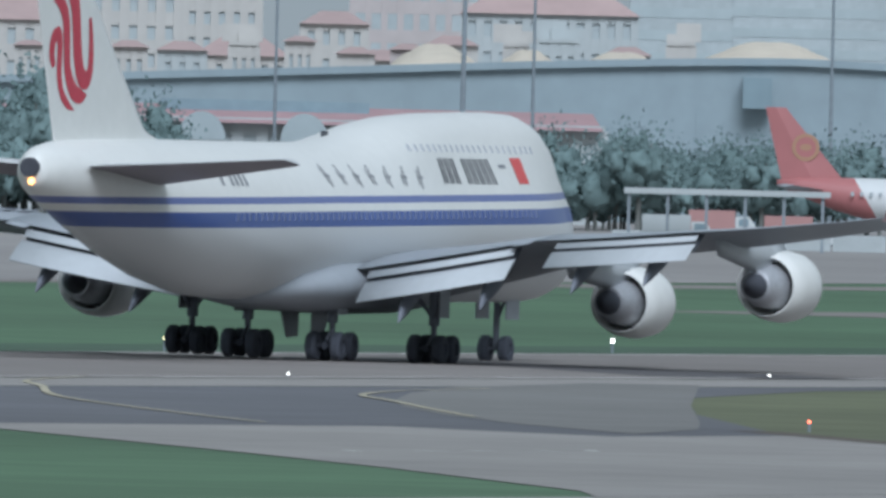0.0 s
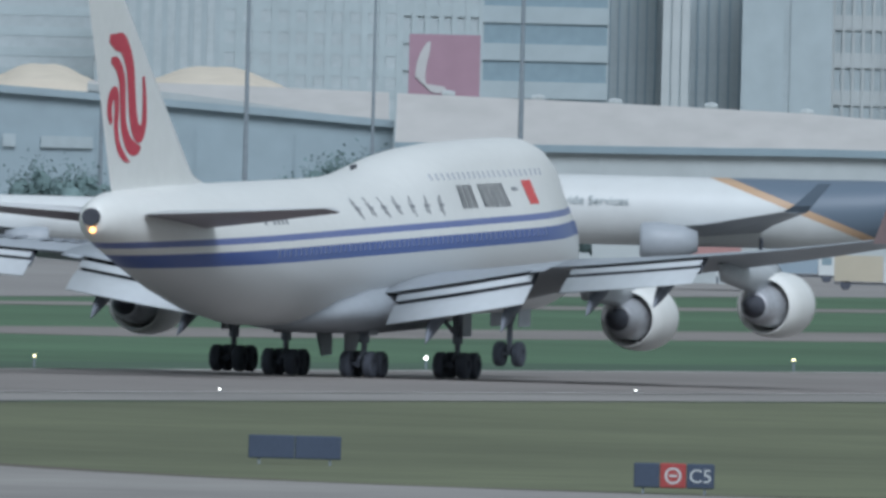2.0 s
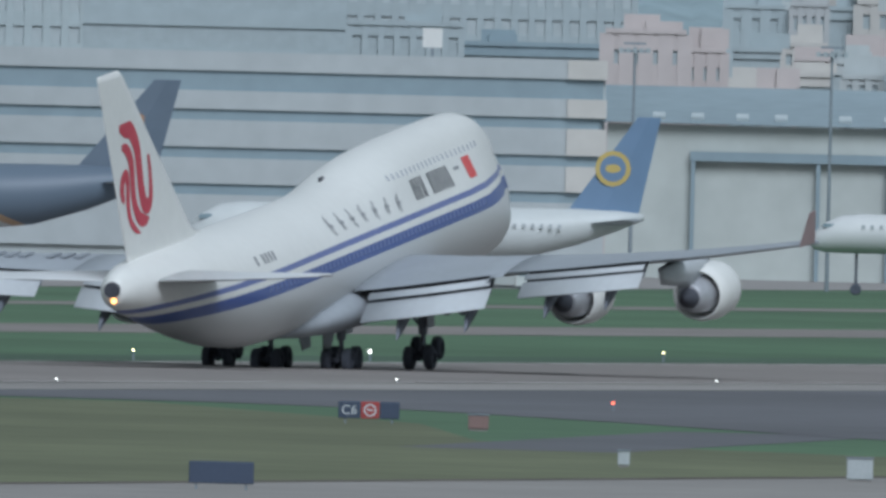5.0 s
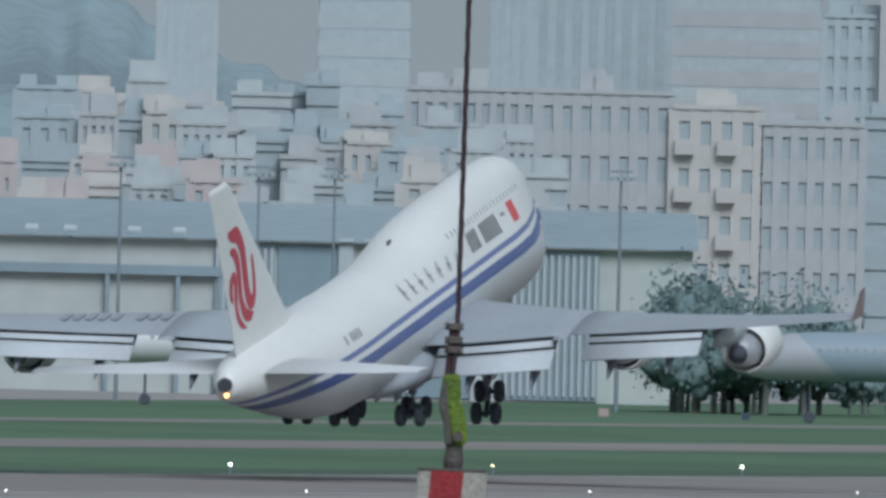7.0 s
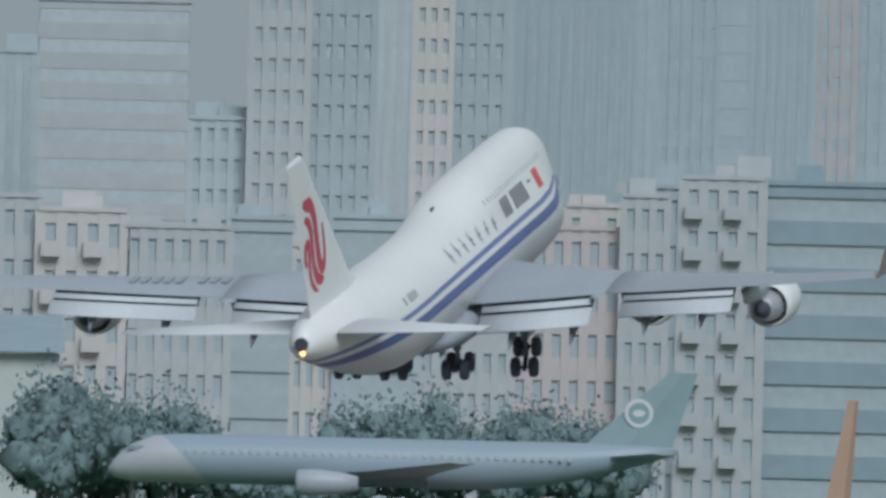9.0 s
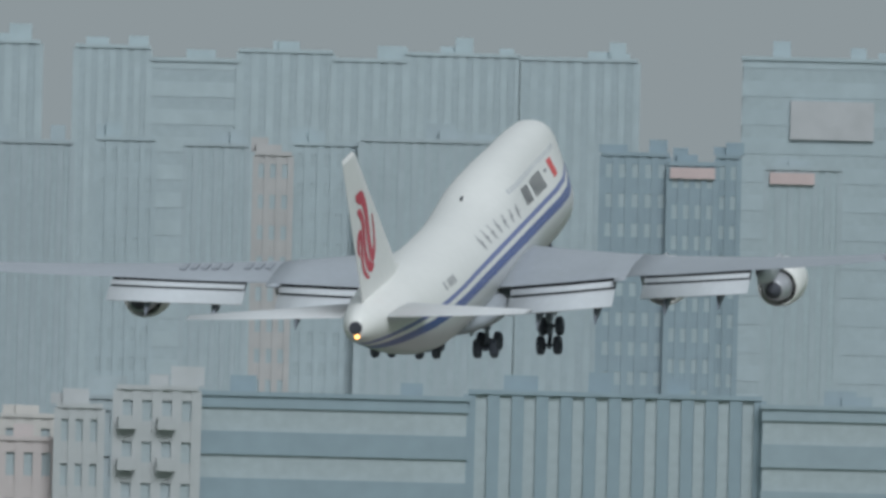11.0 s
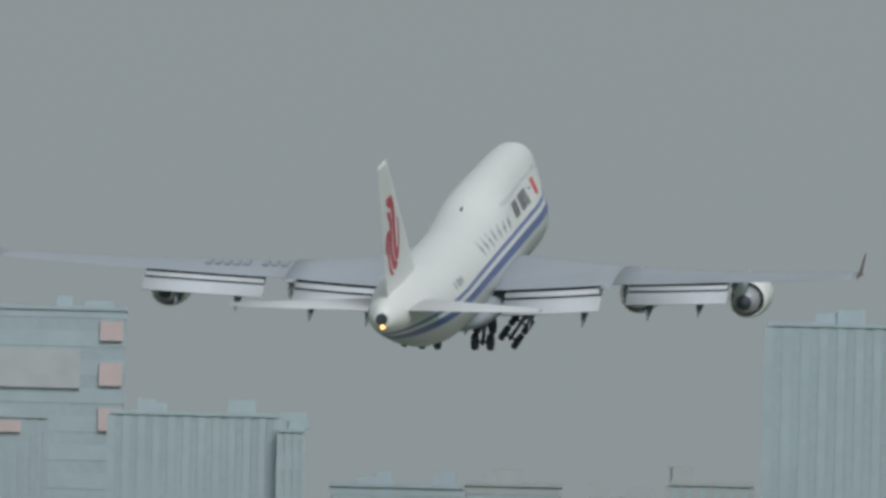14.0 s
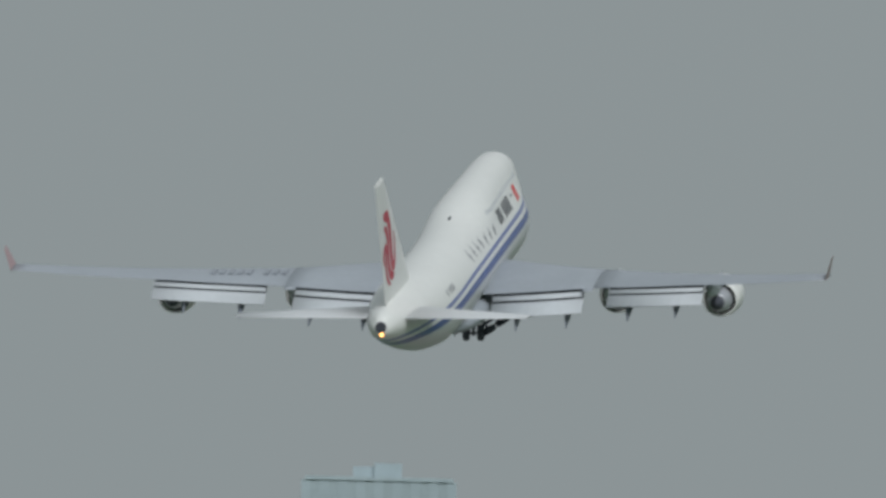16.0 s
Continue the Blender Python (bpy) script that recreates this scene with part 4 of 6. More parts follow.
for row, (d, e0, e1, n) in enumerate(((3720, 0.10, 0.15, 15), (3860, 0.15, 0.205, 16), (4000, 0.20, 0.25, 16), (4200, 0.24, 0.295, 15))):
    for k in range(n):
        a = 15.36 - (15.36 - 14.55) * (k + rnd.uniform(0.0, 0.5)) / n
        wd = rnd.uniform(0.045, 0.095)
        wall = rnd.choice((CREAM, PALE, PALE, WARM_GREY, MID_BLUE, MID_BLUE, PINK, HAZE_BLUE))
        block("town_house", a, a - wd, rnd.uniform(e0, e1), d + rnd.uniform(-30, 30), wall, GLASS, rnd.choice((3, 4, 5)), rnd.choice((2, 3, 3, 4)), "hazy flat-roofed town house", "house", 12, rnd.choice(("grid", "grid", "bands")), "town houses on the slope", None, 0.42, 0.42, 10.0)

# maintenance hangar
hg = thing("maintenance_hangar", site(14.92, 3500), "long pale hangar with a blue-grey roof and ribbed doors", "hangar")
w0 = 3500 * radians(15.54 - 14.92)
w1 = 3500 * radians(14.92 - 14.30)
bm = bmesh.new()
box(bm, -w0, w1, 0.5, 50, 0, rise(0.05, 3500))
part("wall", bm, tint("pale green-grey cladding", (0.47, 0.505, 0.485)), hg)
bm = bmesh.new()
loft(bm, [[(x, -0.8, rise(0.052, 3500)), (x, 60, rise(0.052, 3500)), (x, 60, rise(0.11, 3500)), (x, 25, rise(0.11, 3500))] for x in (-w0 - 0.5, w1 + 0.5)])
part("roof", bm, SLATE, hg, "blue-grey sheet roof")
bm = bmesh.new()
box(bm, 3500 * radians(14.92 - 15.41), 3500 * radians(14.92 - 15.03), -0.6, 0.3, rise(-0.006, 3500), rise(0.009, 3500))
part("canopy", bm, DEEP_BLUE, hg, "dark blue door canopy")
for az in (15.405, 15.21, 15.1, 15.035):
    bm = bmesh.new()
    x = 3500 * radians(14.92 - az)
    box(bm, x - 0.2, x + 0.2, -0.5, 0.3, 0, rise(-0.006, 3500))
    part("canopy_post", bm, DEEP_BLUE, hg)
for az0, az1 in ((15.045, 14.95), (14.945, 14.842), (14.79, 14.735), (14.73, 14.635), (14.605, 14.445)):
    bm = bmesh.new()
    box(bm, 3500 * radians(14.92 - az0), 3500 * radians(14.92 - az1), 0.2, 0.48, 0.2, rise(0.045, 3500))
    part("door", bm, DOOR_DARK if az0 in (14.945, 14.73) else DEEP_BLUE, hg, "tall dark hangar door")
for az in (14.84, 14.80, 14.63, 14.61):
    bm = bmesh.new()
    x = 3500 * radians(14.92 - az)
    box(bm, x - 0.7, x + 0.7, -0.2, 0.4, 0, rise(0.058, 3500))
    part("pier", bm, PALE, hg, "white pier between doors")
for az0, az1, n in ((15.045, 14.95, 9), (14.79, 14.735, 6), (14.605, 14.445, 14)):
    pieces("door_rib", [(3500 * radians(14.92 - (az0 + (az1 - az0) * (k + 0.5) / n)), -0.1, 0.6) for k in range(n)], (0.3, 0.25, rise(0.03, 3500)), PALE, hg)
for az in (15.46, 15.40, 15.33, 15.27, 15.17, 15.1):
    bm = bmesh.new()
    x = 3500 * radians(14.92 - az)
    tube(bm, ((x - 0.6, 2, rise(0.062, 3500), 0.45), (x + 0.6, 2, rise(0.062, 3500), 0.45)), 10)
    box(bm, x - 0.15, x + 0.15, 1.8, 2.2, rise(0.05, 3500), rise(0.062, 3500))
    part("roof_fan", bm, GLASS_PALE, hg, "round roof fan")

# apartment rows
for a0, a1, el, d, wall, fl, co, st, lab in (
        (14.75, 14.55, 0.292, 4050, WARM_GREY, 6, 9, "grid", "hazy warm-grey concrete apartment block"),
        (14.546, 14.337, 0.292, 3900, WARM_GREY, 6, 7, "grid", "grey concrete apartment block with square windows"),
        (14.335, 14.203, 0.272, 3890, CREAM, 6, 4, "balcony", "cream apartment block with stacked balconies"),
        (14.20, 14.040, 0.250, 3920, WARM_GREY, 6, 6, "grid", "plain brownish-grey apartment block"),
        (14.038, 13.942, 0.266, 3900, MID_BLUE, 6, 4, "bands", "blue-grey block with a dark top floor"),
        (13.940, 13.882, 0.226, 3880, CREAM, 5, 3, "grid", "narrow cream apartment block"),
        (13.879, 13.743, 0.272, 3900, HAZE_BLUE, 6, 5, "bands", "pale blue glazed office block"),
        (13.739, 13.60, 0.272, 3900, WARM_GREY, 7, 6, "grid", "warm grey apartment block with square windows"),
        (13.598, 13.43, 0.262, 3910, PINK, 6, 6, "grid", "hazy pinkish rendered apartment block"),
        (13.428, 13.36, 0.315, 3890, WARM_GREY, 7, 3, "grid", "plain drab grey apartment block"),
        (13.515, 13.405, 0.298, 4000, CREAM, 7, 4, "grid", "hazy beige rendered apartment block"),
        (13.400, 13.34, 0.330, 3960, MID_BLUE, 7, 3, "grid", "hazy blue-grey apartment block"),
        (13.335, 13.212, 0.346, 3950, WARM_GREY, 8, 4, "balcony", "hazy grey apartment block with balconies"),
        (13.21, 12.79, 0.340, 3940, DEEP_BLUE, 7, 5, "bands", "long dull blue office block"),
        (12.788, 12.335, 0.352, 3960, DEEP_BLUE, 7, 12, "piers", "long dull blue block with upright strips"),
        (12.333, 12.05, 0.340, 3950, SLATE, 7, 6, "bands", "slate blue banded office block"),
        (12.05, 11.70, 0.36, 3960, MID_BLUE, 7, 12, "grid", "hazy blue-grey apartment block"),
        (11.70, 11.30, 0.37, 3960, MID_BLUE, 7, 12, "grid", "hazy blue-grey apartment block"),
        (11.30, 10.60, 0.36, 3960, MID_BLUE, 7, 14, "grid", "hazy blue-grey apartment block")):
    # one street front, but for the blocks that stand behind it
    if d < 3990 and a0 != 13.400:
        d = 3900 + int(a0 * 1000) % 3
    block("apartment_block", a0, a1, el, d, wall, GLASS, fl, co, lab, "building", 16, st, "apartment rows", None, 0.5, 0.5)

# hazy tower blocks
TOWERS = {}
# Wall and glass tones sit near the sky's: haze put into the colours.
HAZED_WALLS = {FAR_BLUE.name: tint("hazed blue-grey panel", (0.375, 0.45, 0.47)), HAZE_BLUE.name: tint("hazed blue panel", (0.365, 0.44, 0.465)), MID_BLUE.name: tint("hazed grey-blue concrete", (0.355, 0.42, 0.445)), WARM_GREY.name: tint("hazed drab concrete", (0.375, 0.395, 0.40)), CREAM.name: tint("hazed drab cream", (0.42, 0.42, 0.415))}
GLASS_HAZED = mat("hazed blue glass", (0.345, 0.415, 0.437), 0.8, 0, 0.12, 0.3)
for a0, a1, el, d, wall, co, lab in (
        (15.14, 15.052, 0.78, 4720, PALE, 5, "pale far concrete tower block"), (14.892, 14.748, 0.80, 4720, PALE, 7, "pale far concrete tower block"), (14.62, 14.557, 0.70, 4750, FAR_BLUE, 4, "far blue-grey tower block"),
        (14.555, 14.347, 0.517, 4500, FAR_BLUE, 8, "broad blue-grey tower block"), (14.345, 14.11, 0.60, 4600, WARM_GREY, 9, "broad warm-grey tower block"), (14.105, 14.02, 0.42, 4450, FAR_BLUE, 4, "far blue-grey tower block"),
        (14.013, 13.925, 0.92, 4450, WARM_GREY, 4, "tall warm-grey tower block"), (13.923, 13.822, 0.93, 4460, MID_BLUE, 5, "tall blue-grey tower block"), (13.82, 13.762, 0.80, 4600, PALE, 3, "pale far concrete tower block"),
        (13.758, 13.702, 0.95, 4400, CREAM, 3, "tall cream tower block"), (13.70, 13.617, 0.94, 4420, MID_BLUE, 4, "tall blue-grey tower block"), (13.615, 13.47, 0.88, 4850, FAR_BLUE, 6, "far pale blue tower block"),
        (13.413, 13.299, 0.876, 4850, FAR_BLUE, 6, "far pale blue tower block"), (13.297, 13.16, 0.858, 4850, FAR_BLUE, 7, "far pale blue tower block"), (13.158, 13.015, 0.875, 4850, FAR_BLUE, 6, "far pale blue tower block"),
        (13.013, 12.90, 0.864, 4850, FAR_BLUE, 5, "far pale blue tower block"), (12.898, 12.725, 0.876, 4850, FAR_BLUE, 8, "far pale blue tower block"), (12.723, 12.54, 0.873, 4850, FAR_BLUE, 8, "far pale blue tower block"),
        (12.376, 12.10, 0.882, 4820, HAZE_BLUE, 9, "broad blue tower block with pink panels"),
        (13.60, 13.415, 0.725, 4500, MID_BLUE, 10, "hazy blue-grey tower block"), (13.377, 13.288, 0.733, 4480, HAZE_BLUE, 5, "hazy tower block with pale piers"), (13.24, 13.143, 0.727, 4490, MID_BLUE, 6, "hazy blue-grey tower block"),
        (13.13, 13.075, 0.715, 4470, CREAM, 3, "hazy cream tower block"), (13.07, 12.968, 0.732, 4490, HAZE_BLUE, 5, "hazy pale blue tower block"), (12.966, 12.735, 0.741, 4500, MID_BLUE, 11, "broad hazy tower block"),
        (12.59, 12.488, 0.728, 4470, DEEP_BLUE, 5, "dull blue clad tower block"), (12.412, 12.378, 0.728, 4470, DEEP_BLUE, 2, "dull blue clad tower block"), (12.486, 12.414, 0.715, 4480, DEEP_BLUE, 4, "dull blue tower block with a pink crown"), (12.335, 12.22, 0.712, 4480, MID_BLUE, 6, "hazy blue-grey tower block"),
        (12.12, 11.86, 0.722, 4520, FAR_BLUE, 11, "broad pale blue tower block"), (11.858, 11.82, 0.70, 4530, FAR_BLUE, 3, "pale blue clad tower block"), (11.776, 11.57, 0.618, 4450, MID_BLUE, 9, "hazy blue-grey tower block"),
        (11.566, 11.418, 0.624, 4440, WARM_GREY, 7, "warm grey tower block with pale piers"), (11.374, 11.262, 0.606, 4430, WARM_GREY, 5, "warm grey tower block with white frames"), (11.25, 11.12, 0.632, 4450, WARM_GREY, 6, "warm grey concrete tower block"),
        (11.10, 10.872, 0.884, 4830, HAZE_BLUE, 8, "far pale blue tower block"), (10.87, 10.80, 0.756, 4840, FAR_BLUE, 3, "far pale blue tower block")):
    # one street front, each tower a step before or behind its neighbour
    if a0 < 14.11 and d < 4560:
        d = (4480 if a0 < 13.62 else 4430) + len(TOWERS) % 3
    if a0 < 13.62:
        wall = HAZED_WALLS.get(wall.name, wall)
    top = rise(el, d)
    TOWERS[a0] = block("tower_block", a0, a1, el, d, wall, GLASS_HAZED if a0 < 13.62 else (GLASS_PALE if d > 4550 else GLASS), max(4, int(top / 3.6)), co, lab, "tower", 22, "grid" if co < 6 and d < 4550 else ("bands" if co in (7, 9) else "piers"), "hazy tower blocks", None, 0.5, 0.45)
for key, mid, a0, a1, e0, e1, d in ((12.486, 12.45, 12.485, 12.415, 0.695, 0.712, 4480), (12.376, 12.238, 12.30, 12.17, 0.76, 0.82, 4820), (12.376, 12.238, 12.14, 12.105, 0.835, 0.865, 4820), (12.376, 12.238, 12.14, 12.105, 0.765, 0.80, 4820), (12.376, 12.238, 12.14, 12.105, 0.695, 0.73, 4820), (12.335, 12.2775, 12.33, 12.26, 0.69, 0.708, 4480)):
    bm = bmesh.new()
    box(bm, d * radians(mid - a0), d * radians(mid - a1), -0.35, 0.3, rise(e0, d), rise(e1, d))
    part("facade_panel", bm, (tint("hazed pale panel", (0.43, 0.445, 0.455)) if a0 == 12.30 else tint("hazed pink panel", (0.54, 0.44, 0.43))), TOWERS[key], "hazy pinkish facade panel")

# wooded hill, its green greyed and blued for haze
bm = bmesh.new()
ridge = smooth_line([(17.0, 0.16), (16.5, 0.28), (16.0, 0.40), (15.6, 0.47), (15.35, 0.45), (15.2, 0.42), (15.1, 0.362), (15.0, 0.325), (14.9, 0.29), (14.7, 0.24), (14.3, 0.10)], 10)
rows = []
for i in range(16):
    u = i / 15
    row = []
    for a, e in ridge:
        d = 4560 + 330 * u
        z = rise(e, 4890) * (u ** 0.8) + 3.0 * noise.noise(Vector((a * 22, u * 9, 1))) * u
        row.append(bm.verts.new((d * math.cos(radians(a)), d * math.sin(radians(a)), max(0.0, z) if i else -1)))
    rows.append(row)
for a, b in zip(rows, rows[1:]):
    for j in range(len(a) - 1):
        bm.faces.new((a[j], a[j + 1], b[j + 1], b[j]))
tagged(part("hill", bm, mat("hazed wooded slope", (0.25, 0.32, 0.345), 0.95, 0, 0.3, 0.06, 0.5), None, "", True), "hazy blue-green wooded hill", "hill", "", "structure")


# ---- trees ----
# Leaf and bark colours are lightened and greyed to carry the haze.
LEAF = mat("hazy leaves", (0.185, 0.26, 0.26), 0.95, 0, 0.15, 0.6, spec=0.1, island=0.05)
BARK = mat("bark", (0.19, 0.20, 0.19), 0.9)


def tree(seed, height, spread):
    rnd = random.Random(seed)
    ob = thing("tree", pose(0, 0, 0), "leafy green broadleaf tree greyed by haze", "tree", "trees along the apron")
    bm = bmesh.new()
    tips = []
    rod(bm, (0, 0, 0), (0.1, 0, height * 0.4), 0.22, 8)
    for k in range(7):
        a = 2 * math.pi * k / 7 + rnd.uniform(-0.3, 0.3)
        tip = (math.cos(a) * spread * rnd.uniform(0.4, 0.75), math.sin(a) * spread * rnd.uniform(0.4, 0.75), height * rnd.uniform(0.55, 0.85))
        rod(bm, (0.1, 0, height * rnd.uniform(0.25, 0.4)), tip, 0.08, 6)
        tips.append(Vector(tip))
    tips.append(Vector((0, 0, height * 0.85)))
    part("trunk", bm, BARK, ob)
    bm = bmesh.new()
    for t in [p * k + Vector((rnd.uniform(-0.5, 0.5), rnd.uniform(-0.5, 0.5), height * (1 - k) * 0.35)) for p in tips for k in (1.0, 0.8, 0.6)]:
        r = spread * rnd.uniform(0.20, 0.34)
        lump = bmesh.ops.create_icosphere(bm, subdivisions=2, radius=r, matrix=Matrix.Translation((t.x, t.y, t.z - height * 0.14)) @ Matrix.Diagonal((1, 1, 1.15, 1)))
        for v in lump["verts"]:
            v.co += Vector((noise.noise(v.co * 1.3), noise.noise(v.co * 1.3 + Vector((7, 0, 0))), noise.noise(v.co * 1.3 + Vector((0, 7, 0))))) * r * 0.8
    for k in range(1300):
        t = rnd.choice(tips)
        p = t + Vector((rnd.gauss(0, 1) * spread * 0.22, rnd.gauss(0, 1) * spread * 0.22, rnd.gauss(-0.9, 1.0) * height * 0.13))
        p.z = max(0.3, p.z)
        q = Euler((rnd.uniform(0, 6.3), rnd.uniform(0, 6.3), rnd.uniform(0, 6.3))).to_matrix()
        s = rnd.uniform(0.10, 0.24)
        bm.faces.new([bm.verts.new(p + q @ Vector(c) * s) for c in ((-1, -0.5, 0), (0, -0.7, 0.2), (1, -0.3, 0), (0.8, 0.5, 0.1), (-0.2, 0.7, -0.1))])
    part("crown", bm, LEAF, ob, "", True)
    return ob


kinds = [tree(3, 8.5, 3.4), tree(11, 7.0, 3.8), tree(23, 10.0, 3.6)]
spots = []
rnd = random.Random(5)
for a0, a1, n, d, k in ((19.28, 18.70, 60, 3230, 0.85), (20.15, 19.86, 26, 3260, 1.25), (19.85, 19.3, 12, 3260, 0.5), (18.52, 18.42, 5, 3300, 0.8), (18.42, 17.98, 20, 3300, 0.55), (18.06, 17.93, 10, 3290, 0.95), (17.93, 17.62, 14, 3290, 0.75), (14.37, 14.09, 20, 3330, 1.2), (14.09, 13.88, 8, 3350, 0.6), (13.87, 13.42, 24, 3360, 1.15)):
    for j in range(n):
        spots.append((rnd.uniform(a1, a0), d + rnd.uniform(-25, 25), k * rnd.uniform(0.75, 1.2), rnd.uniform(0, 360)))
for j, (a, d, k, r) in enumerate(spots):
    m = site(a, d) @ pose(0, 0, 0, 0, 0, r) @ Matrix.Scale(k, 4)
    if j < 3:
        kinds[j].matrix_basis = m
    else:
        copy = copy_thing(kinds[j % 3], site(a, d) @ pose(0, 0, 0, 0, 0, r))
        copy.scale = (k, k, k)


# ---- lamp masts ----
def mast(az, d, el, r=0.2, head=False):
    h = rise(el, d)
    ob = thing("floodlight_mast", site(az, d), "tall slim grey floodlight mast", "mast", "floodlight masts")
    bm = bmesh.new()
    n = 10
    loft(bm, [[(q * math.cos(2 * math.pi * i / n), q * math.sin(2 * math.pi * i / n), z) for i in range(n)] for z, q in ((0, r * 1.3), (h * 0.5, r), (h, r * 0.7))])
    part("pole", bm, STEEL, ob)
    if head:
        bm = bmesh.new()
        box(bm, -1.3, 1.3, -0.12, 0.12, h - 0.5, h - 0.25)
        box(bm, -1.0, 1.0, -0.12, 0.12, h + 0.2, h + 0.4)
        part("crossbar", bm, STEEL, ob)
        for x in (-1.2, -0.6, 0.0, 0.6, 1.2):
            bm = bmesh.new()
            box(bm, x - 0.2, x + 0.2, -0.5, -0.1, h - 0.55, h - 0.1)
            part("floodlight", bm, GLASS, ob)


for az, d, el, r, hd in ((19.677, 3300, 0.26, 0.14, True), (19.385, 3150, 0.27, 0.22, True), (19.276, 3300, 0.26, 0.15, True), (18.812, 3300, 0.27, 0.15, True), (18.618, 2950, 0.28, 0.21, True), (18.397, 3300, 0.27, 0.16, True), (18.172, 3150, 0.28, 0.19, True), (17.975, 3200, 0.28, 0.14, True), (17.745, 2950, 0.29, 0.20, True), (17.084, 3500, 0.212, 0.16, True), (16.806, 3600, 0.205, 0.16, True), (15.50, 3300, 0.169, 0.15, True), (15.193, 3250, 0.17, 0.15, True), (14.978, 3300, 0.16, 0.13, True), (14.415, 3300, 0.167, 0.16, True), (14.86, 3300, 0.16, 0.13, True)):
    mast(az, d, el, r, hd)


# ---- parked aircraft ----
def airliner(name, az_nose, az_tail, d, label, hull, tail, wings, length, tip, fat=2.0, badge=None, badge_colour=None, words=None, winglets=True, group="parked aircraft", m=None, clear=1.55):
    """A twin-jet seen from the side, between two bearings; its nose at the first one."""
    ob = thing(name, m or site((az_nose + az_tail) / 2, d) @ pose(0, 0, 0, 0, 0, 180 if az_nose > az_tail else 0), label, "aircraft", group)
    L, c = length, fat + clear
    bm = bmesh.new()
    rings = []
    for u, r, dz in ((0.0, 0.08, -0.5), (0.015, 0.45, -0.4), (0.04, 0.75, -0.22), (0.08, 0.95, -0.05), (0.13, 1, 0), (0.3, 1, 0), (0.5, 1, 0), (0.66, 1, 0), (0.76, 0.92, 0.1), (0.86, 0.68, 0.34), (0.94, 0.4, 0.58), (1.0, 0.12, 0.75)):
        rings.append([(L * (0.5 - u), fat * r * math.cos(2 * math.pi * i / 20), c + fat * (dz + r * math.sin(2 * math.pi * i / 20))) for i in range(20)])
    loft(bm, rings)
    body = part("fuselage", bm, hull, ob, "", True)
    bm = bmesh.new()
    loft(bm, [[(L * (0.5 - s), t, z) for s, t in ((le, 0), ((le + te) / 2, 0.02 * L * k), (te, 0), ((le + te) / 2, -0.02 * L * k))] for z, le, te, k in ((c + fat * 0.6, 0.82, 0.985, 0.4), (tip, 0.982, 1.032, 0.15))])
    fin = part("fin", bm, tail, ob)
    for side in (-1, 1):
        bm = bmesh.new()
        loft(bm, [[(L * (0.5 - s), side * y, z + t) for s, t in ((le, 0), ((le + te) / 2, 0.25 * k), (te, 0), ((le + te) / 2, -0.25 * k))] for y, z, le, te, k in ((fat * 0.8, c - fat * 0.55, 0.34, 0.56, 1.6), (0.17 * L, c - fat * 0.35, 0.45, 0.58, 1.0), (0.45 * L, c + 0.2, 0.60, 0.645, 0.4))])
        wing = part("wing", bm, wings, ob)
        if winglets:
            bm = bmesh.new()
            loft(bm, [[(L * (0.5 - s), side * y, z + t) for s, t in ((le, 0), ((le + te) / 2, 0.05), (te, 0), ((le + te) / 2, -0.05))] for y, z, le, te in ((0.45 * L, c + 0.2, 0.60, 0.645), (0.462 * L, c + 0.7, 0.62, 0.655), (0.472 * L, c + 2.4, 0.665, 0.69))])
            part("winglet", bm, tail, wing)
        bm = bmesh.new()
        loft(bm, [[(L * (0.5 - s), side * y, z + t) for s, t in ((le, 0), ((le + te) / 2, 0.12), (te, 0), ((le + te) / 2, -0.12))] for y, z, le, te in ((0.3, c + fat * 0.45, 0.87, 0.975), (0.17 * L, c + fat * 0.65, 0.955, 1.0))])
        part("tailplane", bm, wings, ob)
        bm = bmesh.new()
        x0 = L * (0.5 - 0.33)
        e = 0.55 * fat
        tube(bm, [(x0 - u * L * 0.11, side * 0.165 * L, c - fat * 0.85, e * q) for u, q in ((0, 0.8), (0.05, 0.95), (0.3, 1), (0.7, 0.85), (1.0, 0.55))], 18)
        part("engine", bm, hull if badge is None else wings, ob, "", True)
        bm = bmesh.new()
        for dx in (-0.6, 0.6):
            wheel(bm, (-0.06 * L + dx, side * 2.6, 0.55), 0.55, 0.4, 12)
        rod(bm, (-0.06 * L, side * 2.6, 0.55), (-0.06 * L, side * 2.6, c - fat * 0.7), 0.15, 8)
        part("main_wheel", bm, HAZED_RUBBER, ob)
        bm = bmesh.new()
        for k in range(int(L * 0.9)):
            x = L * 0.36 - k * L * 0.70 / (L * 0.9)
            box(bm, x, x + 0.3, side * (fat * 0.985) - 0.04, side * (fat * 0.985) + 0.04, c + 0.25 * fat, c + 0.25 * fat + 0.35)
        if words is None:
            # Pane tone is paled to look hazed.
            tagged(part("window_stripe", bm, tint("hazy cabin pane", (0.45, 0.49, 0.51)), body), kind="stuff")
        else:
            bm.free()
        if badge:
            zc, st = c + fat * 0.6 + (tip - c - fat * 0.6) * 0.5, 0.93
            q = (tip - c) * 0.13
            if words:
                # a shield: gold rim round a dark field
                edge = [(-1, 0.8), (-0.5, 1.0), (0, 1.08), (0.5, 1.0), (1, 0.8), (1, -0.2), (0.6, -0.85), (0, -1.2), (-0.6, -0.85), (-1, -0.2)]
            else:
                edge = [(math.cos(2 * math.pi * i / 16), math.sin(2 * math.pi * i / 16)) for i in range(16)]
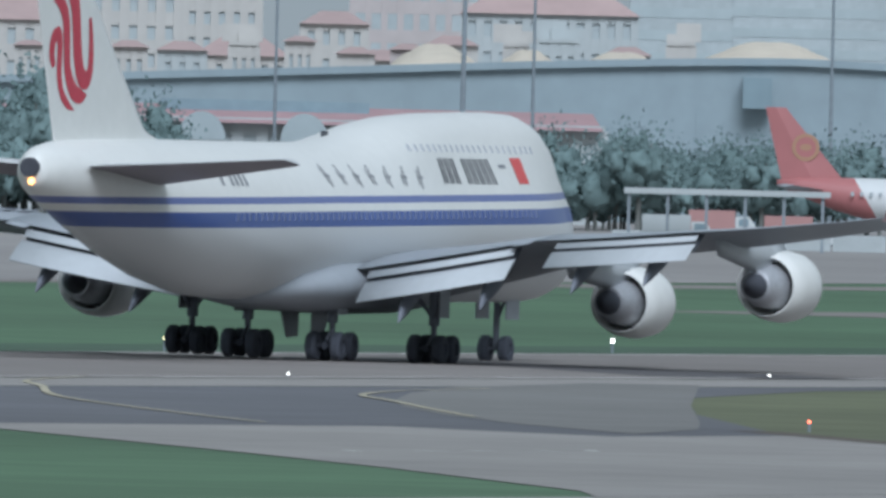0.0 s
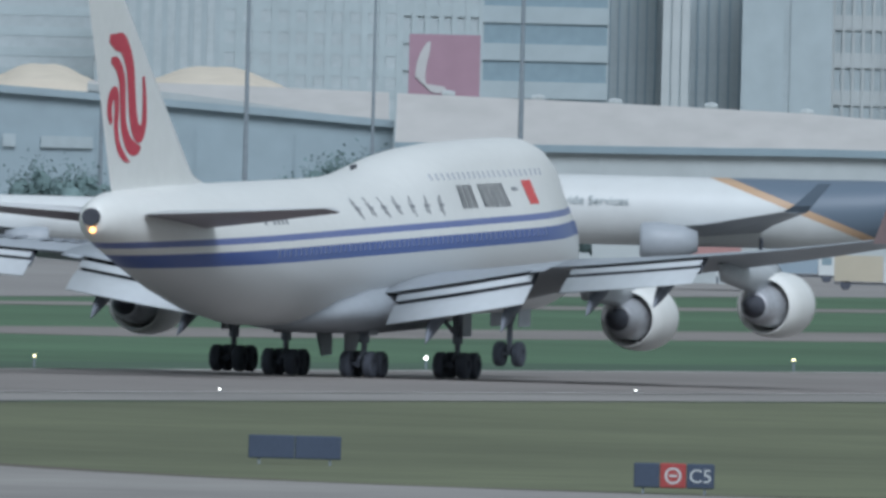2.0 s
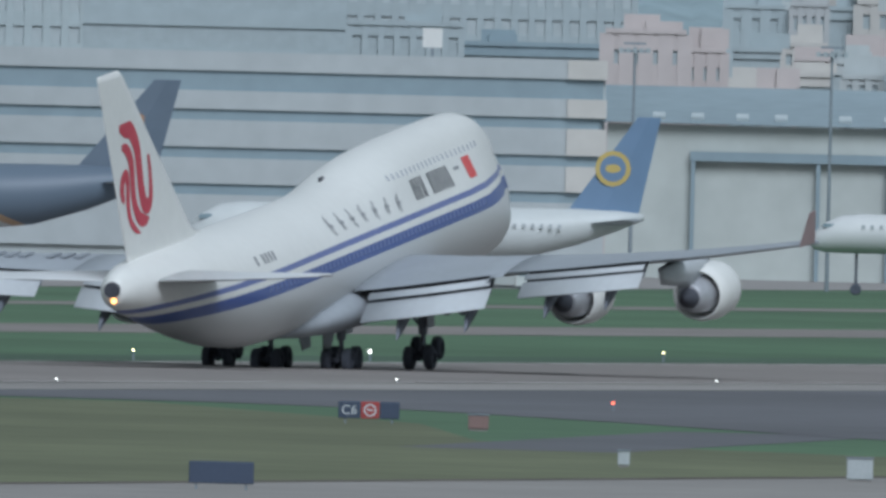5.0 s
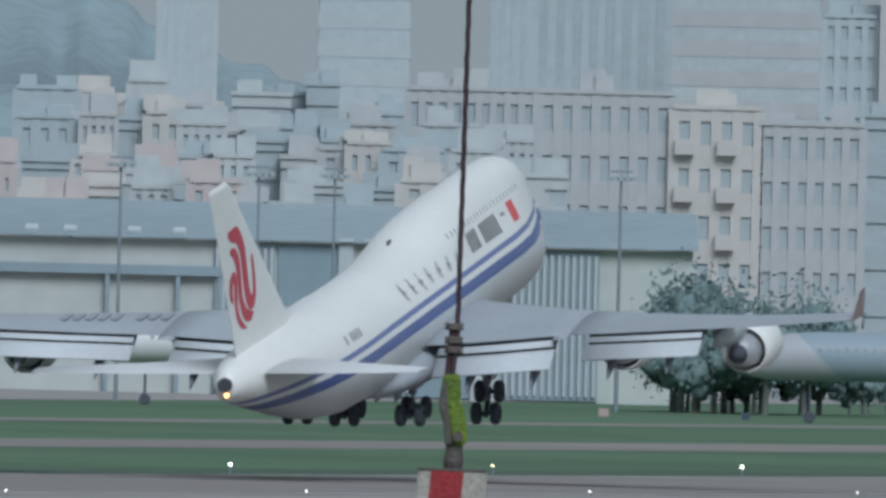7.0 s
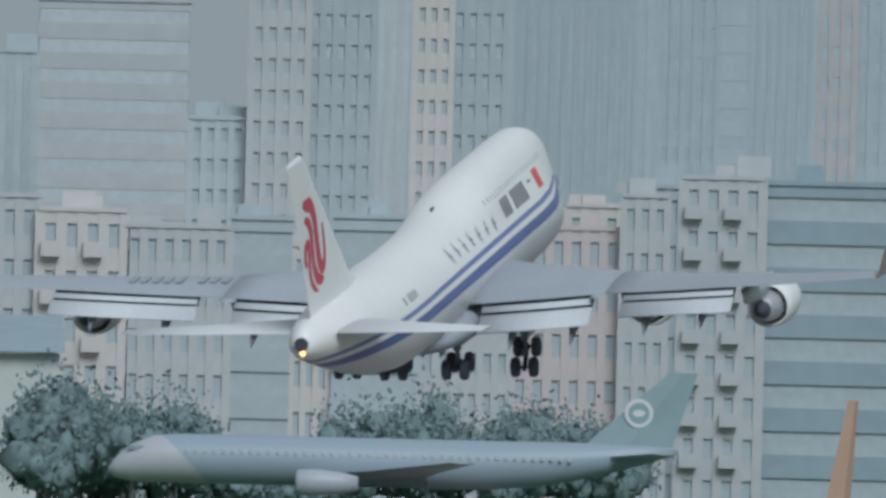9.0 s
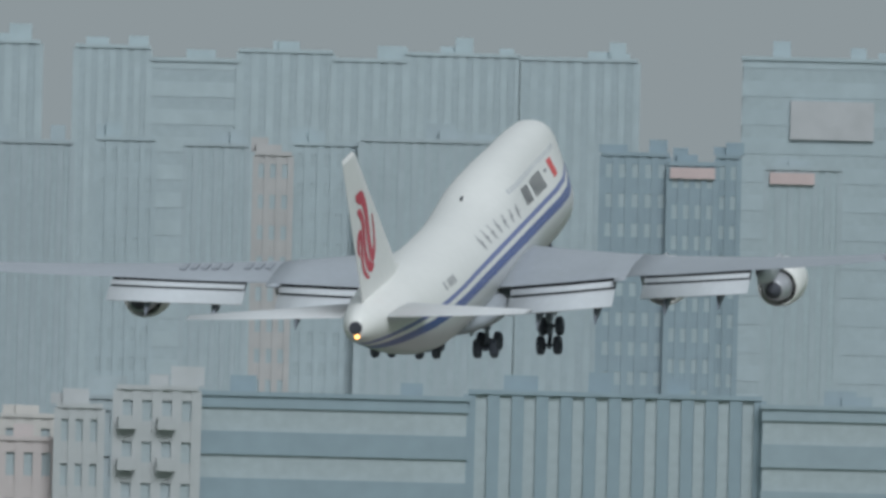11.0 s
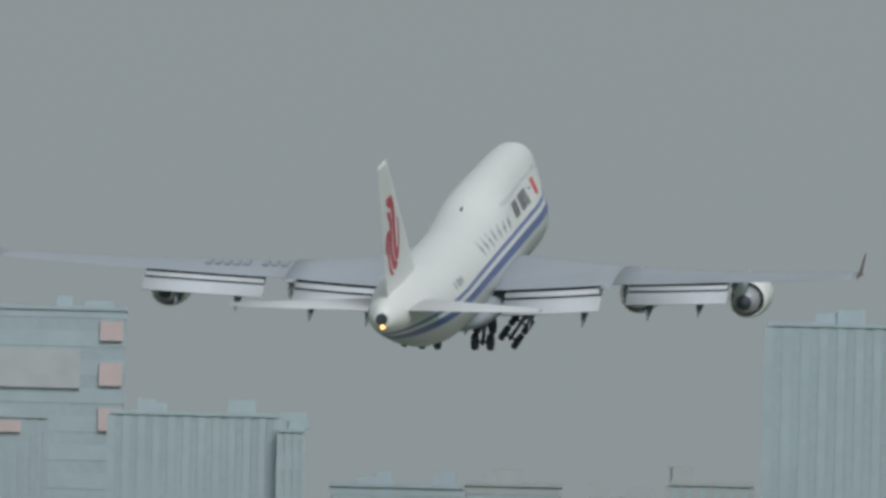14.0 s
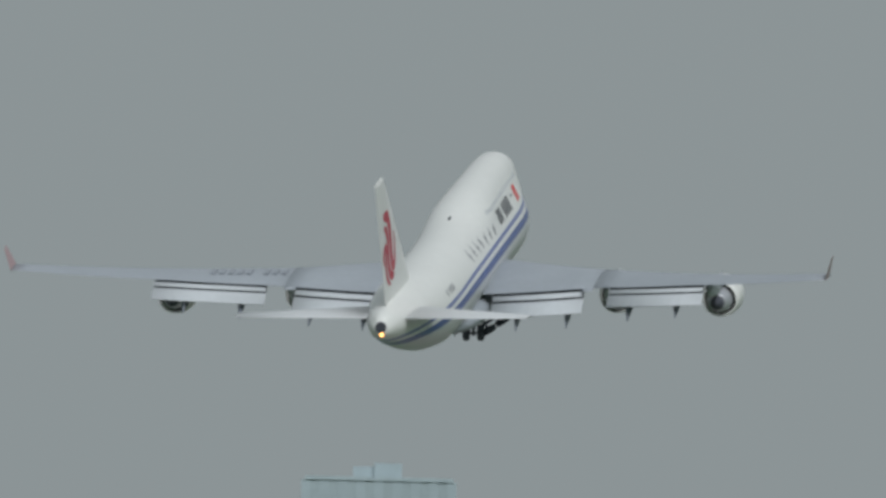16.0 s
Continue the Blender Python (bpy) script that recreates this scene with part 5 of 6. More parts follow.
            for k0, k1, grow, paint, lab in ((0.0, 0.03, 1.15, badge_colour, "plain badge"), (0.03, 0.05, 0.85, tail, "plain dark field of the badge"), (0.05, 0.07, 0.5, badge_colour, "plain centre bar of the badge")):
                bm = bmesh.new()
                flat = 0.55 if k0 == 0.05 else 1.0
                loft(bm, [[(L * (0.5 - st) + q * grow * u, side * (0.0055 * L + 0.02 + k), zc + q * grow * flat * v) for u, v in edge] for k in (k0, k1)])
                part("badge", bm, paint, fin, lab)
    bm = bmesh.new()
    wheel(bm, (L * 0.38, 0, 0.5), 0.5, 0.4, 12)
    rod(bm, (L * 0.38, 0, 0.5), (L * 0.38, 0, c - fat * 0.8), 0.12, 8)
    part("nose_wheel", bm, HAZED_RUBBER, ob)
    bm = bmesh.new()
    box(bm, L * 0.5 - 0.062 * L, L * 0.5 - 0.035 * L, -fat * 0.66, fat * 0.66, c + fat * 0.30, c + fat * 0.48)
    part("cockpit_window", bm, DOOR_DARK, ob, "dark cockpit windows")
    if words:
        side = 1 if az_nose > az_tail else -1
        font = bpy.data.curves.new("lettering", "FONT")
        font.body, font.size, font.extrude, font.align_x = words, 0.95, 0.02, "CENTER"
        tx = new("lettering", font)
        tx.parent = ob
        tx.matrix_basis = Matrix.Translation((L * 0.29, side * (fat + 0.03), c + 0.15 * fat)) @ (pose(0, 0, 0, 90, 0, 180) if side > 0 else pose(0, 0, 0, 90, 0, 0))
        font.materials.append(GLASS)
    return ob


TAIL_BROWN = tint("dark umber paint", (0.13, 0.17, 0.22), 0.5)
JET_WHITE = mat("parked jet white", (0.58, 0.61, 0.61), 0.45, 0, 0.06, 0.3)
JET_RED = tint("faded red paint", (0.43, 0.17, 0.17), 0.5)
# Fin green is lightened towards the colour of the haze.
JET_GREEN = tint("hazed green paint", (0.25, 0.345, 0.365), 0.5)
JET_BLUE = tint("mid blue paint", (0.16, 0.25, 0.38), 0.5)
BADGE_GOLD = tint("dull gold paint", (0.42, 0.25, 0.16), 0.5)
BADGE_WHITE = tint("badge white", (0.6, 0.63, 0.63), 0.5)
BADGE_YELLOW = tint("badge yellow", (0.55, 0.42, 0.14), 0.5)


def two_tone(name, front, rear, where, slope, edge=None):
    """Hull paint that changes along the length, on a slanting edge."""
    m = mat(name, front, 0.45, 0, 0.06, 0.3)
    t = m.node_tree
    b = t.nodes["Principled BSDF"]
    old = b.inputs["Base Color"].links[0].from_socket
    co = t.nodes.new("ShaderNodeTexCoord")
    dot = t.nodes.new("ShaderNodeVectorMath")
    dot.operation = "DOT_PRODUCT"
    dot.inputs[1].default_value = (1, 0, slope)
    t.links.new(co.outputs["Object"], dot.inputs[0])
    g = t.nodes.new("ShaderNodeMath")
    g.operation = "LESS_THAN"
    g.inputs[1].default_value = where
    t.links.new(dot.outputs["Value"], g.inputs[0])
    mix = t.nodes.new("ShaderNodeMixRGB")
    t.links.new(g.outputs[0], mix.inputs[0])
    t.links.new(old, mix.inputs[1])
    mix.inputs[2].default_value = (*rear, 1)
    last = mix.outputs[0]
    if edge:
        n = t.nodes.new("ShaderNodeMath")
        n.operation = "COMPARE"
        n.inputs[1].default_value, n.inputs[2].default_value = where, 0.75
        t.links.new(dot.outputs["Value"], n.inputs[0])
        mix = t.nodes.new("ShaderNodeMixRGB")
        t.links.new(n.outputs[0], mix.inputs[0])
        t.links.new(last, mix.inputs[1])
        mix.inputs[2].default_value = (*edge, 1)
        last = mix.outputs[0]
    t.links.new(last, b.inputs["Base Color"])
    return m


FREIGHT_HULL = two_tone("white hull with umber rear", (0.62, 0.64, 0.64), (0.13, 0.17, 0.22), -21.5, -2.6, (0.50, 0.34, 0.22))
RED_HULL = two_tone("white hull with red rear", (0.64, 0.66, 0.66), (0.43, 0.17, 0.17), -7.0, 0.6)
EXPRESS_HULL = two_tone("white hull with red and green rear", (0.62, 0.64, 0.64), (0.47, 0.27, 0.26), -8.0, 0.8)
DARK_HULL = two_tone("grey hull with slate rear", (0.40, 0.41, 0.44), (0.27, 0.34, 0.39), 12.0, -1.0)

airliner("airliner", 18.272, 18.89, 3060, "white twin-jet airliner with a red rear and red fin", RED_HULL, JET_RED, WING_GREY, 33.4, 11.2, 1.95, True, BADGE_GOLD)
airliner("freighter", 17.825, 17.007, 2800, "white twin-jet freighter with a dark umber tail", FREIGHT_HULL, TAIL_BROWN, WING_GREY, 40.0, 15.1, 2.65, True, BADGE_GOLD, "Worldwide Services", clear=3.3)
airliner("freighter", 17.52, 16.70, 3190, "white twin-jet freighter with a dark umber tail", FREIGHT_HULL, TAIL_BROWN, WING_GREY, 46.0, 15.4, 2.3, True, BADGE_GOLD, "Worldwide Services", clear=3.0)
airliner("freighter", 17.05, 16.235, 3235, "large white twin-jet freighter with a dark umber tail", FREIGHT_HULL, TAIL_BROWN, WING_GREY, 46.5, 17.2, 2.9, True, BADGE_GOLD, "Worldwide Services", clear=3.7)
airliner("airliner", 15.223, 14.60, 3180, "white narrow jet with a red stripe and green fin", EXPRESS_HULL, JET_GREEN, WING_GREY, 34.5, 13.6, 1.7, True, BADGE_WHITE, None, False, clear=3.6)
airliner("airliner", 16.20, 15.475, 3200, "white jet with a blue fin and yellow mark", JET_WHITE, JET_BLUE, WING_GREY, 40.0, 14.9, 2.3, True, BADGE_YELLOW, None, False, clear=2.2)
airliner("airliner", 14.22, 13.335, 3140, "grey jet with a slate rear and green fin", DARK_HULL, JET_GREEN, WING_GREY, 48.5, 14.0, 2.1, True, BADGE_WHITE, None, False, clear=3.6)


# ---- airfield lamps, signs and boxes ----
def glow_lamp(name, x, y, h, colour, r, strength, label, group):
    key = f"{name} {colour}"
    if key not in TINTS:
        TINTS[key] = mat(key, colour, 0.3, glow=strength)
    ob = thing(name, pose(x, y, 0), label, "lamp", group)
    bm = bmesh.new()
    rod(bm, (0, 0, 0), (0, 0, h), 0.06, 8)
    part("stem", bm, STEEL, ob)
    bm = bmesh.new()
    bmesh.ops.create_uvsphere(bm, u_segments=12, v_segments=8, radius=r, matrix=Matrix.Translation((0, 0, h)))
    part("lens", bm, TINTS[key], ob)


for k, x in enumerate(list(range(1343, 1890, 60)) + list(range(1929, 2480, 60))):
    warm = k % 2
    glow_lamp("edge_lamp", x, 549.5, 0.55, (1.0, 0.86, 0.45) if warm else (1.0, 0.97, 0.9), 0.07 if warm else 0.09, 4 if warm else 6, "glowing runway edge lamp on a short stem", "runway edge lamps")
for x in range(1342, 2400, 60):
    glow_lamp("inset_lamp", x, 500.5, 0.12, (0.95, 0.93, 0.85), 0.06, 3, "small white inset runway lamp", "inset lamps")
for x, y in ((1229.3, 419.3), (1606, 446), (1713, 437)):
    glow_lamp("stop_lamp", x, y, 0.35, (1.0, 0.16, 0.08), 0.07, 3, "small red taxiway lamp", "taxiway lamps")


def turned(x, y, z=0.0):
    return pose(x, y, z, 0, 0, math.degrees(math.atan2(y, x)) - 90)


BOARD_DARK = mat("sign board dark blue", (0.055, 0.075, 0.12), 0.5, 0, 0.15, 2)
BOARD_RED = mat("sign board red", (0.36, 0.06, 0.06), 0.5, 0, 0.15, 2)
BOARD_YELLOW = mat("sign board yellow", (0.50, 0.40, 0.13), 0.5, 0, 0.15, 2)
BOARD_GREY = mat("sign board grey", (0.42, 0.46, 0.47), 0.6, 0, 0.15, 2)
SIGN_INK = mat("sign lettering pale", (0.52, 0.55, 0.56), 0.6)


def sign_board(x, y, panels, h, label, name="taxiway_sign"):
    """Panels of (width, material, text) side by side on short legs."""
    ob = thing(name, turned(x, y), label, "sign", "taxiway signs")
    total = sum(p[0] for p in panels)
    at = -total / 2
    for w, material, text in panels:
        bm = bmesh.new()
        box(bm, at + 0.01, at + w - 0.01, 0, 0.28, 0.22, 0.22 + h)
        bmesh.ops.bevel(bm, geom=bm.edges[:], offset=0.03, segments=1, affect="EDGES")
        pan = part("panel", bm, material, ob)
        if text == "bar":
            bm = bmesh.new()
            n = 24
            for ro, ri in ((0.27, 0.20),):
                o = [bm.verts.new((at + w / 2 + ro * math.cos(2 * math.pi * i / n), -0.012, 0.22 + h / 2 + ro * math.sin(2 * math.pi * i / n))) for i in range(n)]
                q = [bm.verts.new((at + w / 2 + ri * math.cos(2 * math.pi * i / n), -0.012, 0.22 + h / 2 + ri * math.sin(2 * math.pi * i / n))) for i in range(n)]
                for i in range(n):
                    bm.faces.new((o[i], o[(i + 1) % n], q[(i + 1) % n], q[i]))
            box(bm, at + w / 2 - 0.13, at + w / 2 + 0.13, -0.02, -0.005, 0.22 + h / 2 - 0.035, 0.22 + h / 2 + 0.035)
            part("no_entry_mark", bm, SIGN_INK, pan, "pale no-entry ring and bar")
        elif text:
            font = bpy.data.curves.new("lettering", "FONT")
            font.body, font.size, font.extrude, font.align_x = text, h * 0.78, 0.006, "CENTER"
            font.materials.append(SIGN_INK)
            tx = new("lettering", font)
            tx.parent = pan
            tx.matrix_basis = Matrix.Translation((at + w / 2, -0.015, 0.22 + h * 0.24)) @ pose(0, 0, 0, 90, 0, 0)
        at += w
    for sx in (-total * 0.38, total * 0.38):
        bm = bmesh.new()
        box(bm, sx - 0.04, sx + 0.04, 0.1, 0.18, 0, 0.24)
        part("leg", bm, STEEL, ob)


sign_board(1202, 392.5, ((1.6, BOARD_DARK, ""), (1.6, BOARD_DARK, "")), 0.80, "blank dark blue back of a taxiway sign")
sign_board(1137.5, 358.5, ((0.85, BOARD_DARK, ""), (0.86, BOARD_RED, "bar"), (0.92, BOARD_DARK, "C5")), 0.80, "dark taxiway sign with red no-entry panel and C5")
sign_board(1492, 425, ((0.95, BOARD_DARK, "C6"), (0.8, BOARD_RED, "bar"), (0.85, BOARD_DARK, "")), 0.72, "dark taxiway sign with C6 and red panel")
sign_board(1606, 495, ((1.5, BOARD_YELLOW, "C 7"),), 0.60, "faded yellow taxiway sign")
sign_board(1612, 488, ((1.65, BOARD_GREY, ""),), 0.70, "blank grey back of a sign")
sign_board(1985, 489, ((1.55, BOARD_GREY, ""),), 0.70, "blank grey back of a sign")
sign_board(1188, 343.5, ((2.2, BOARD_DARK, ""),), 0.75, "blank dark blue back of a taxiway sign")
sign_board(1334, 352, ((0.65, BOARD_DARK, "C"), (1.2, BOARD_GREY, "")), 0.75, "dark taxiway sign with the letter C")


def field_box(x, y, w, h, material, label):
    ob = thing("equipment_box", turned(x, y), label, "box", "equipment boxes")
    bm = bmesh.new()
    box(bm, -w / 2, w / 2, 0, w * 0.7, 0.08, h)
    bmesh.ops.bevel(bm, geom=bm.edges[:], offset=0.03, segments=1, affect="EDGES")
    part("case", bm, material, ob)
    bm = bmesh.new()
    box(bm, -w / 2 - 0.04, w / 2 + 0.04, -0.04, w * 0.7 + 0.04, h, h + 0.05)
    part("lid", bm, STEEL, ob)
    bm = bmesh.new()
    box(bm, -w / 2 + 0.05, w / 2 - 0.05, 0.05, w * 0.65, 0, 0.1)
    part("plinth", bm, SHOULDER, ob)


field_box(1470, 414, 0.85, 0.65, tint("brown cabinet", (0.24, 0.16, 0.15)), "small brown equipment cabinet on the grass")
field_box(1316, 365, 0.45, 0.62, BOARD_GREY, "small pale marker box on the grass")
field_box(1283, 347, 0.95, 0.85, BOARD_GREY, "grey-white equipment cabinet on the grass")
field_box(3040, 812, 2.6, 0.8, BOARD_DARK, "low dark cabinet at the apron edge")
field_box(3060, 775, 0.6, 0.6, BOARD_DARK, "low dark cabinet at the apron edge")
field_box(3050, 785, 0.9, 0.8, TERRACOTTA, "low red-brown cabinet at the apron edge")


# ---- apron clutter ----
def service_truck(az, d, colour, label):
    ob = thing("service_truck", site(az, d), label, "vehicle", "apron vehicles")
    bm = bmesh.new()
    box(bm, -2.6, 1.2, 0, 2.2, 0.7, 2.7)
    part("box_body", bm, colour, ob)
    bm = bmesh.new()
    loft(bm, [[(1.25, 0.05, 0.6), (2.9, 0.05, 0.6), (2.9, 0.05, 1.4), (2.4, 0.05, 2.2), (1.25, 0.05, 2.2)], [(1.25, 2.1, 0.6), (2.9, 2.1, 0.6), (2.9, 2.1, 1.4), (2.4, 2.1, 2.2), (1.25, 2.1, 2.2)]])
    part("cab", bm, JET_WHITE, ob)
    for x in (-1.7, 1.9):
        bm = bmesh.new()
        wheel(bm, (x, 0.25, 0.42), 0.42, 0.3, 12)
        part("wheel", bm, HAZED_RUBBER, ob)
        bm = bmesh.new()
        wheel(bm, (x, 1.95, 0.42), 0.42, 0.3, 12)
        part("wheel", bm, HAZED_RUBBER, ob)
    bm = bmesh.new()
    box(bm, 1.5, 2.3, 0.02, 0.05, 1.45, 2.05)
    part("side_window", bm, DOOR_DARK, ob, "dark cab side window")
    bm = bmesh.new()
    box(bm, -2.6, 2.9, 0.3, 1.9, 0.45, 0.62)
    part("chassis", bm, GEAR_GREY, ob)


rnd = random.Random(2)
for a in (19.05, 18.98, 18.86, 18.2, 18.13, 18.05, 17.94, 17.86, 17.7, 17.58, 17.47, 17.42, 17.3, 17.2, 16.95, 16.8, 16.6, 16.5, 15.95, 15.7):
    c = rnd.choice((PALE, WARM_GREY, tint("service red", (0.42, 0.24, 0.23)), tint("service blue", (0.27, 0.34, 0.40)), tint("service yellow", (0.46, 0.42, 0.33))))
    service_truck(a, 2900 + rnd.uniform(-60, 130), c, "small boxy service truck on the apron")

wk = thing("covered_walkway", site(18.97, 2850), "flat-roofed grey covered walkway on thin posts", "walkway")
bm = bmesh.new()
box(bm, -8.0, 8.0, 0, 3, 4.3, 4.75)
part("roof", bm, PALE, wk)
for k in range(6):
    bm = bmesh.new()
    box(bm, -7.6 + k * 3.0 - 0.12, -7.6 + k * 3.0 + 0.12, 0.3, 0.55, 0, 4.35)
    part("post", bm, STEEL, wk)
for a0, a1, h, d in ((19.15, 18.72, 1.3, 2880), (18.3, 17.9, 1.1, 2900), (17.85, 17.35, 1.2, 2920)):
    fence = thing("blast_fence", site((a0 + a1) / 2, d), "low pale barrier along the apron edge", "fence", "apron barriers")
    w = d * radians(a0 - a1)
    n = int(w / 4)
    pieces("barrier_panel", [(-w / 2 + (k + 0.5) * w / n, 0, 0.05) for k in range(n)], (w / n - 0.15, 0.3, h), BOARD_GREY, fence)


# ---- crane hook that hangs before the airfield ----
ROPE = mat("dark greased rope", (0.055, 0.03, 0.035), 0.7, 0, 0.3, 30)
HOOK_GREEN = mat("chipped green paint", (0.135, 0.205, 0.02), 0.6, 0, 0.7, 14, 0.4)
HOOK_RED = mat("weathered red paint", (0.26, 0.025, 0.03), 0.7, 0, 0.4, 9, 0.3)
HOOK_WHITE = mat("weathered white paint", (0.34, 0.31, 0.28), 0.8, 0, 0.5, 9, 0.3)
HOOK_STEEL = mat("rusty steel", (0.13, 0.11, 0.105), 0.7, 0.3, 0.5, 12, 0.3)
hook = thing("crane_hook", site(14.667, 200, 10.55) @ pose(0, 0, 0, 0, 0.6, 0), "red and white crane hook block under a dark rope", "crane hook")
bm = bmesh.new()
loft(bm, [[(-0.188, -0.1, 0), (0.188, -0.1, 0), (0.188, 0.16, 0), (-0.188, 0.16, 0)], [(-0.205, -0.11, -0.53), (0.178, -0.11, -0.53), (0.178, 0.17, -0.53), (-0.205, 0.17, -0.53)]])
bmesh.ops.bevel(bm, geom=bm.edges[:], offset=0.008, segments=2, affect="EDGES")
blk = part("block", bm, HOOK_WHITE, hook, "weathered white steel block")
bm = bmesh.new()
loft(bm, [[(-0.115, -0.106, -0.004), (0.062, -0.106, -0.004), (0.062, -0.098, -0.004), (-0.115, -0.098, -0.004)], [(-0.155, -0.116, -0.526), (0.022, -0.116, -0.526), (0.022, -0.105, -0.526), (-0.155, -0.105, -0.526)]])
part("red_stripe", bm, HOOK_RED, blk, "faded red stripe")
bm = bmesh.new()
n = 20
loft(bm, [[(-0.075 + r * math.cos(2 * math.pi * i / n), y, -0.27 + r * math.sin(2 * math.pi * i / n)) for i in range(n)] for r, y in ((0.036, -0.108), (0.036, -0.128), (0.024, -0.128), (0.024, -0.112))])
part("bolt_ring", bm, HOOK_STEEL, blk, "dark bolt ring")
bm = bmesh.new()
box(bm, -0.19, 0.19, -0.104, 0.164, 0.0, 0.012)
part("top_plate", bm, HOOK_STEEL, blk)
bm = bmesh.new()
n = 14
loft(bm, [[(cx + w * math.cos(2 * math.pi * i / n), 0.7 * w * math.sin(2 * math.pi * i / n), z) for i in range(n)] for z, w, cx in ((0.0, 0.048, 0.0), (0.06, 0.055, 0.002), (0.12, 0.045, 0.004), (0.17, 0.05, 0.006))])
part("shank", bm, HOOK_STEEL, hook, "bare steel swivel shank", True)
bm = bmesh.new()
loft(bm, [[(cx - w, -0.045, z), (cx + w, -0.045, z), (cx + w, 0.045, z), (cx - w, 0.045, z)] for z, w, cx in ((0.135, 0.026, 0.034), (0.17, 0.046, 0.030), (0.22, 0.048, 0.026), (0.30, 0.044, 0.014), (0.36, 0.038, 0.002), (0.385, 0.034, -0.006))])
bmesh.ops.bevel(bm, geom=bm.edges[:], offset=0.010, segments=2, affect="EDGES")
part("lower_socket", bm, HOOK_GREEN, hook, "chipped green socket")
bm = bmesh.new()
loft(bm, [[(cx - w, -0.038, z), (cx + w, -0.038, z), (cx + w, 0.038, z), (cx - w, 0.038, z)] for z, w, cx in ((0.36, 0.050, -0.024), (0.42, 0.058, -0.026), (0.50, 0.048, -0.022), (0.525, 0.042, -0.020))])
bmesh.ops.bevel(bm, geom=bm.edges[:], offset=0.008, segments=2, affect="EDGES")
part("wedge_socket", bm, HOOK_GREEN, hook, "chipped green wedge socket")
bm = bmesh.new()
loft(bm, [[(0.022 + 0.028 * math.cos(2 * math.pi * i / 16), y, 0.185 + 0.028 * math.sin(2 * math.pi * i / 16)) for i in range(16)] for y in (-0.075, 0.075)])
part("pin", bm, HOOK_STEEL, hook, "dark socket pin")
bm = bmesh.new()
loft(bm, [[(a, -0.045, z), (b, -0.05, z), (b, 0.05, z), (a, 0.045, z)] for a, b, z in ((-0.048, -0.005, 0.14), (-0.052, -0.012, 0.19), (-0.060, -0.022, 0.26), (-0.082, -0.034, 0.33), (-0.088, -0.04, 0.38), (-0.070, -0.045, 0.45), (-0.055, -0.04, 0.49))])
bmesh.ops.bevel(bm, geom=bm.edges[:], offset=0.006, segments=1, affect="EDGES")
part("wedge", bm, HOOK_STEEL, hook, "rusty wedge")
for z in (0.654, 0.708, 0.782):
    bm = bmesh.new()
    n = 18
    loft(bm, [[(-0.018 + r * 1.25 * math.cos(2 * math.pi * i / n), r * 0.8 * math.sin(2 * math.pi * i / n), z + h) for i in range(n)] for r, h in ((0.018, -0.020), (0.036, -0.020), (0.044, -0.010), (0.034, 0.0), (0.044, 0.010), (0.036, 0.020), (0.018, 0.020))])
    part("rope_clip", bm, HOOK_STEEL, hook, "rusty rope clip", True)
bm = bmesh.new()
rod(bm, (-0.02, 0, 0.50), (0.0, 0, 0.80), 0.016, 10)
for k in range(140):
    a0, a1 = k * 0.9, (k + 1) * 0.9
    z0, z1 = 0.62 + k * 0.06, 0.62 + (k + 1.15) * 0.06
    for ph in (0, 2.1, 4.2):
        rod(bm, (0.0075 * math.cos(a0 + ph) + 0.0, 0.0075 * math.sin(a0 + ph), z0), (0.0075 * math.cos(a1 + ph), 0.0075 * math.sin(a1 + ph), z1), 0.0085, 6)
part("rope", bm, ROPE, hook, "dark twisted wire rope")
bm = bmesh.new()
rod(bm, (-0.05, 0, 0.50), (-0.028, 0, 0.78), 0.014, 8)
part("rope_tail", bm, ROPE, hook)
bm = bmesh.new()
n = 14
loft(bm, [[(cx + w * math.cos(2 * math.pi * i / n), w * math.sin(2 * math.pi * i / n), z) for i in range(n)] for z, w, cx in ((-0.53, 0.06, -0.01), (-0.60, 0.065, -0.01), (-0.66, 0.05, -0.02))])
pts = smooth_line([(-0.02, -0.66), (-0.02, -0.74), (-0.09, -0.84), (-0.06, -0.96), (0.04, -0.98), (0.09, -0.90)], 5)
loft(bm, [[(x + 0.035 * math.cos(2 * math.pi * i / 10), 0.03 * math.sin(2 * math.pi * i / 10), z) for i in range(10)] for x, z in pts])
part("hook", bm, HOOK_STEEL, hook, "dark forged hook")

# an airliner on the near taxiway, of which the winglet shows
taxiing = airliner("taxiing_airliner", 13, 12, 1500, "white airliner taxiing, with a pale yellow-red winglet", JET_WHITE, tint("winglet cream red", (0.55, 0.36, 0.26)), JET_WHITE, 37.6, 11.8, 2.0, None, None, None, True, "taxiing aircraft", pose(1452.3, 340.1, 0, 0, 0, 180))


def flight(x, z, yaw, pitch, bank, lift):
    """The jet's pose over the runway; lift levels the wings about the hull's own axis."""
    level = pose(0, 0, 7.0) @ pose(0, 0, 0, lift, 0, 0) @ pose(0, 0, -7.0)
    return Matrix.Translation((x, 530.5, z)) @ pose(0, 0, 0, 0, 0, yaw) @ pose(0, 0, 0, 0, -pitch, 0) @ pose(0, 0, 0, bank, 0, 0) @ level


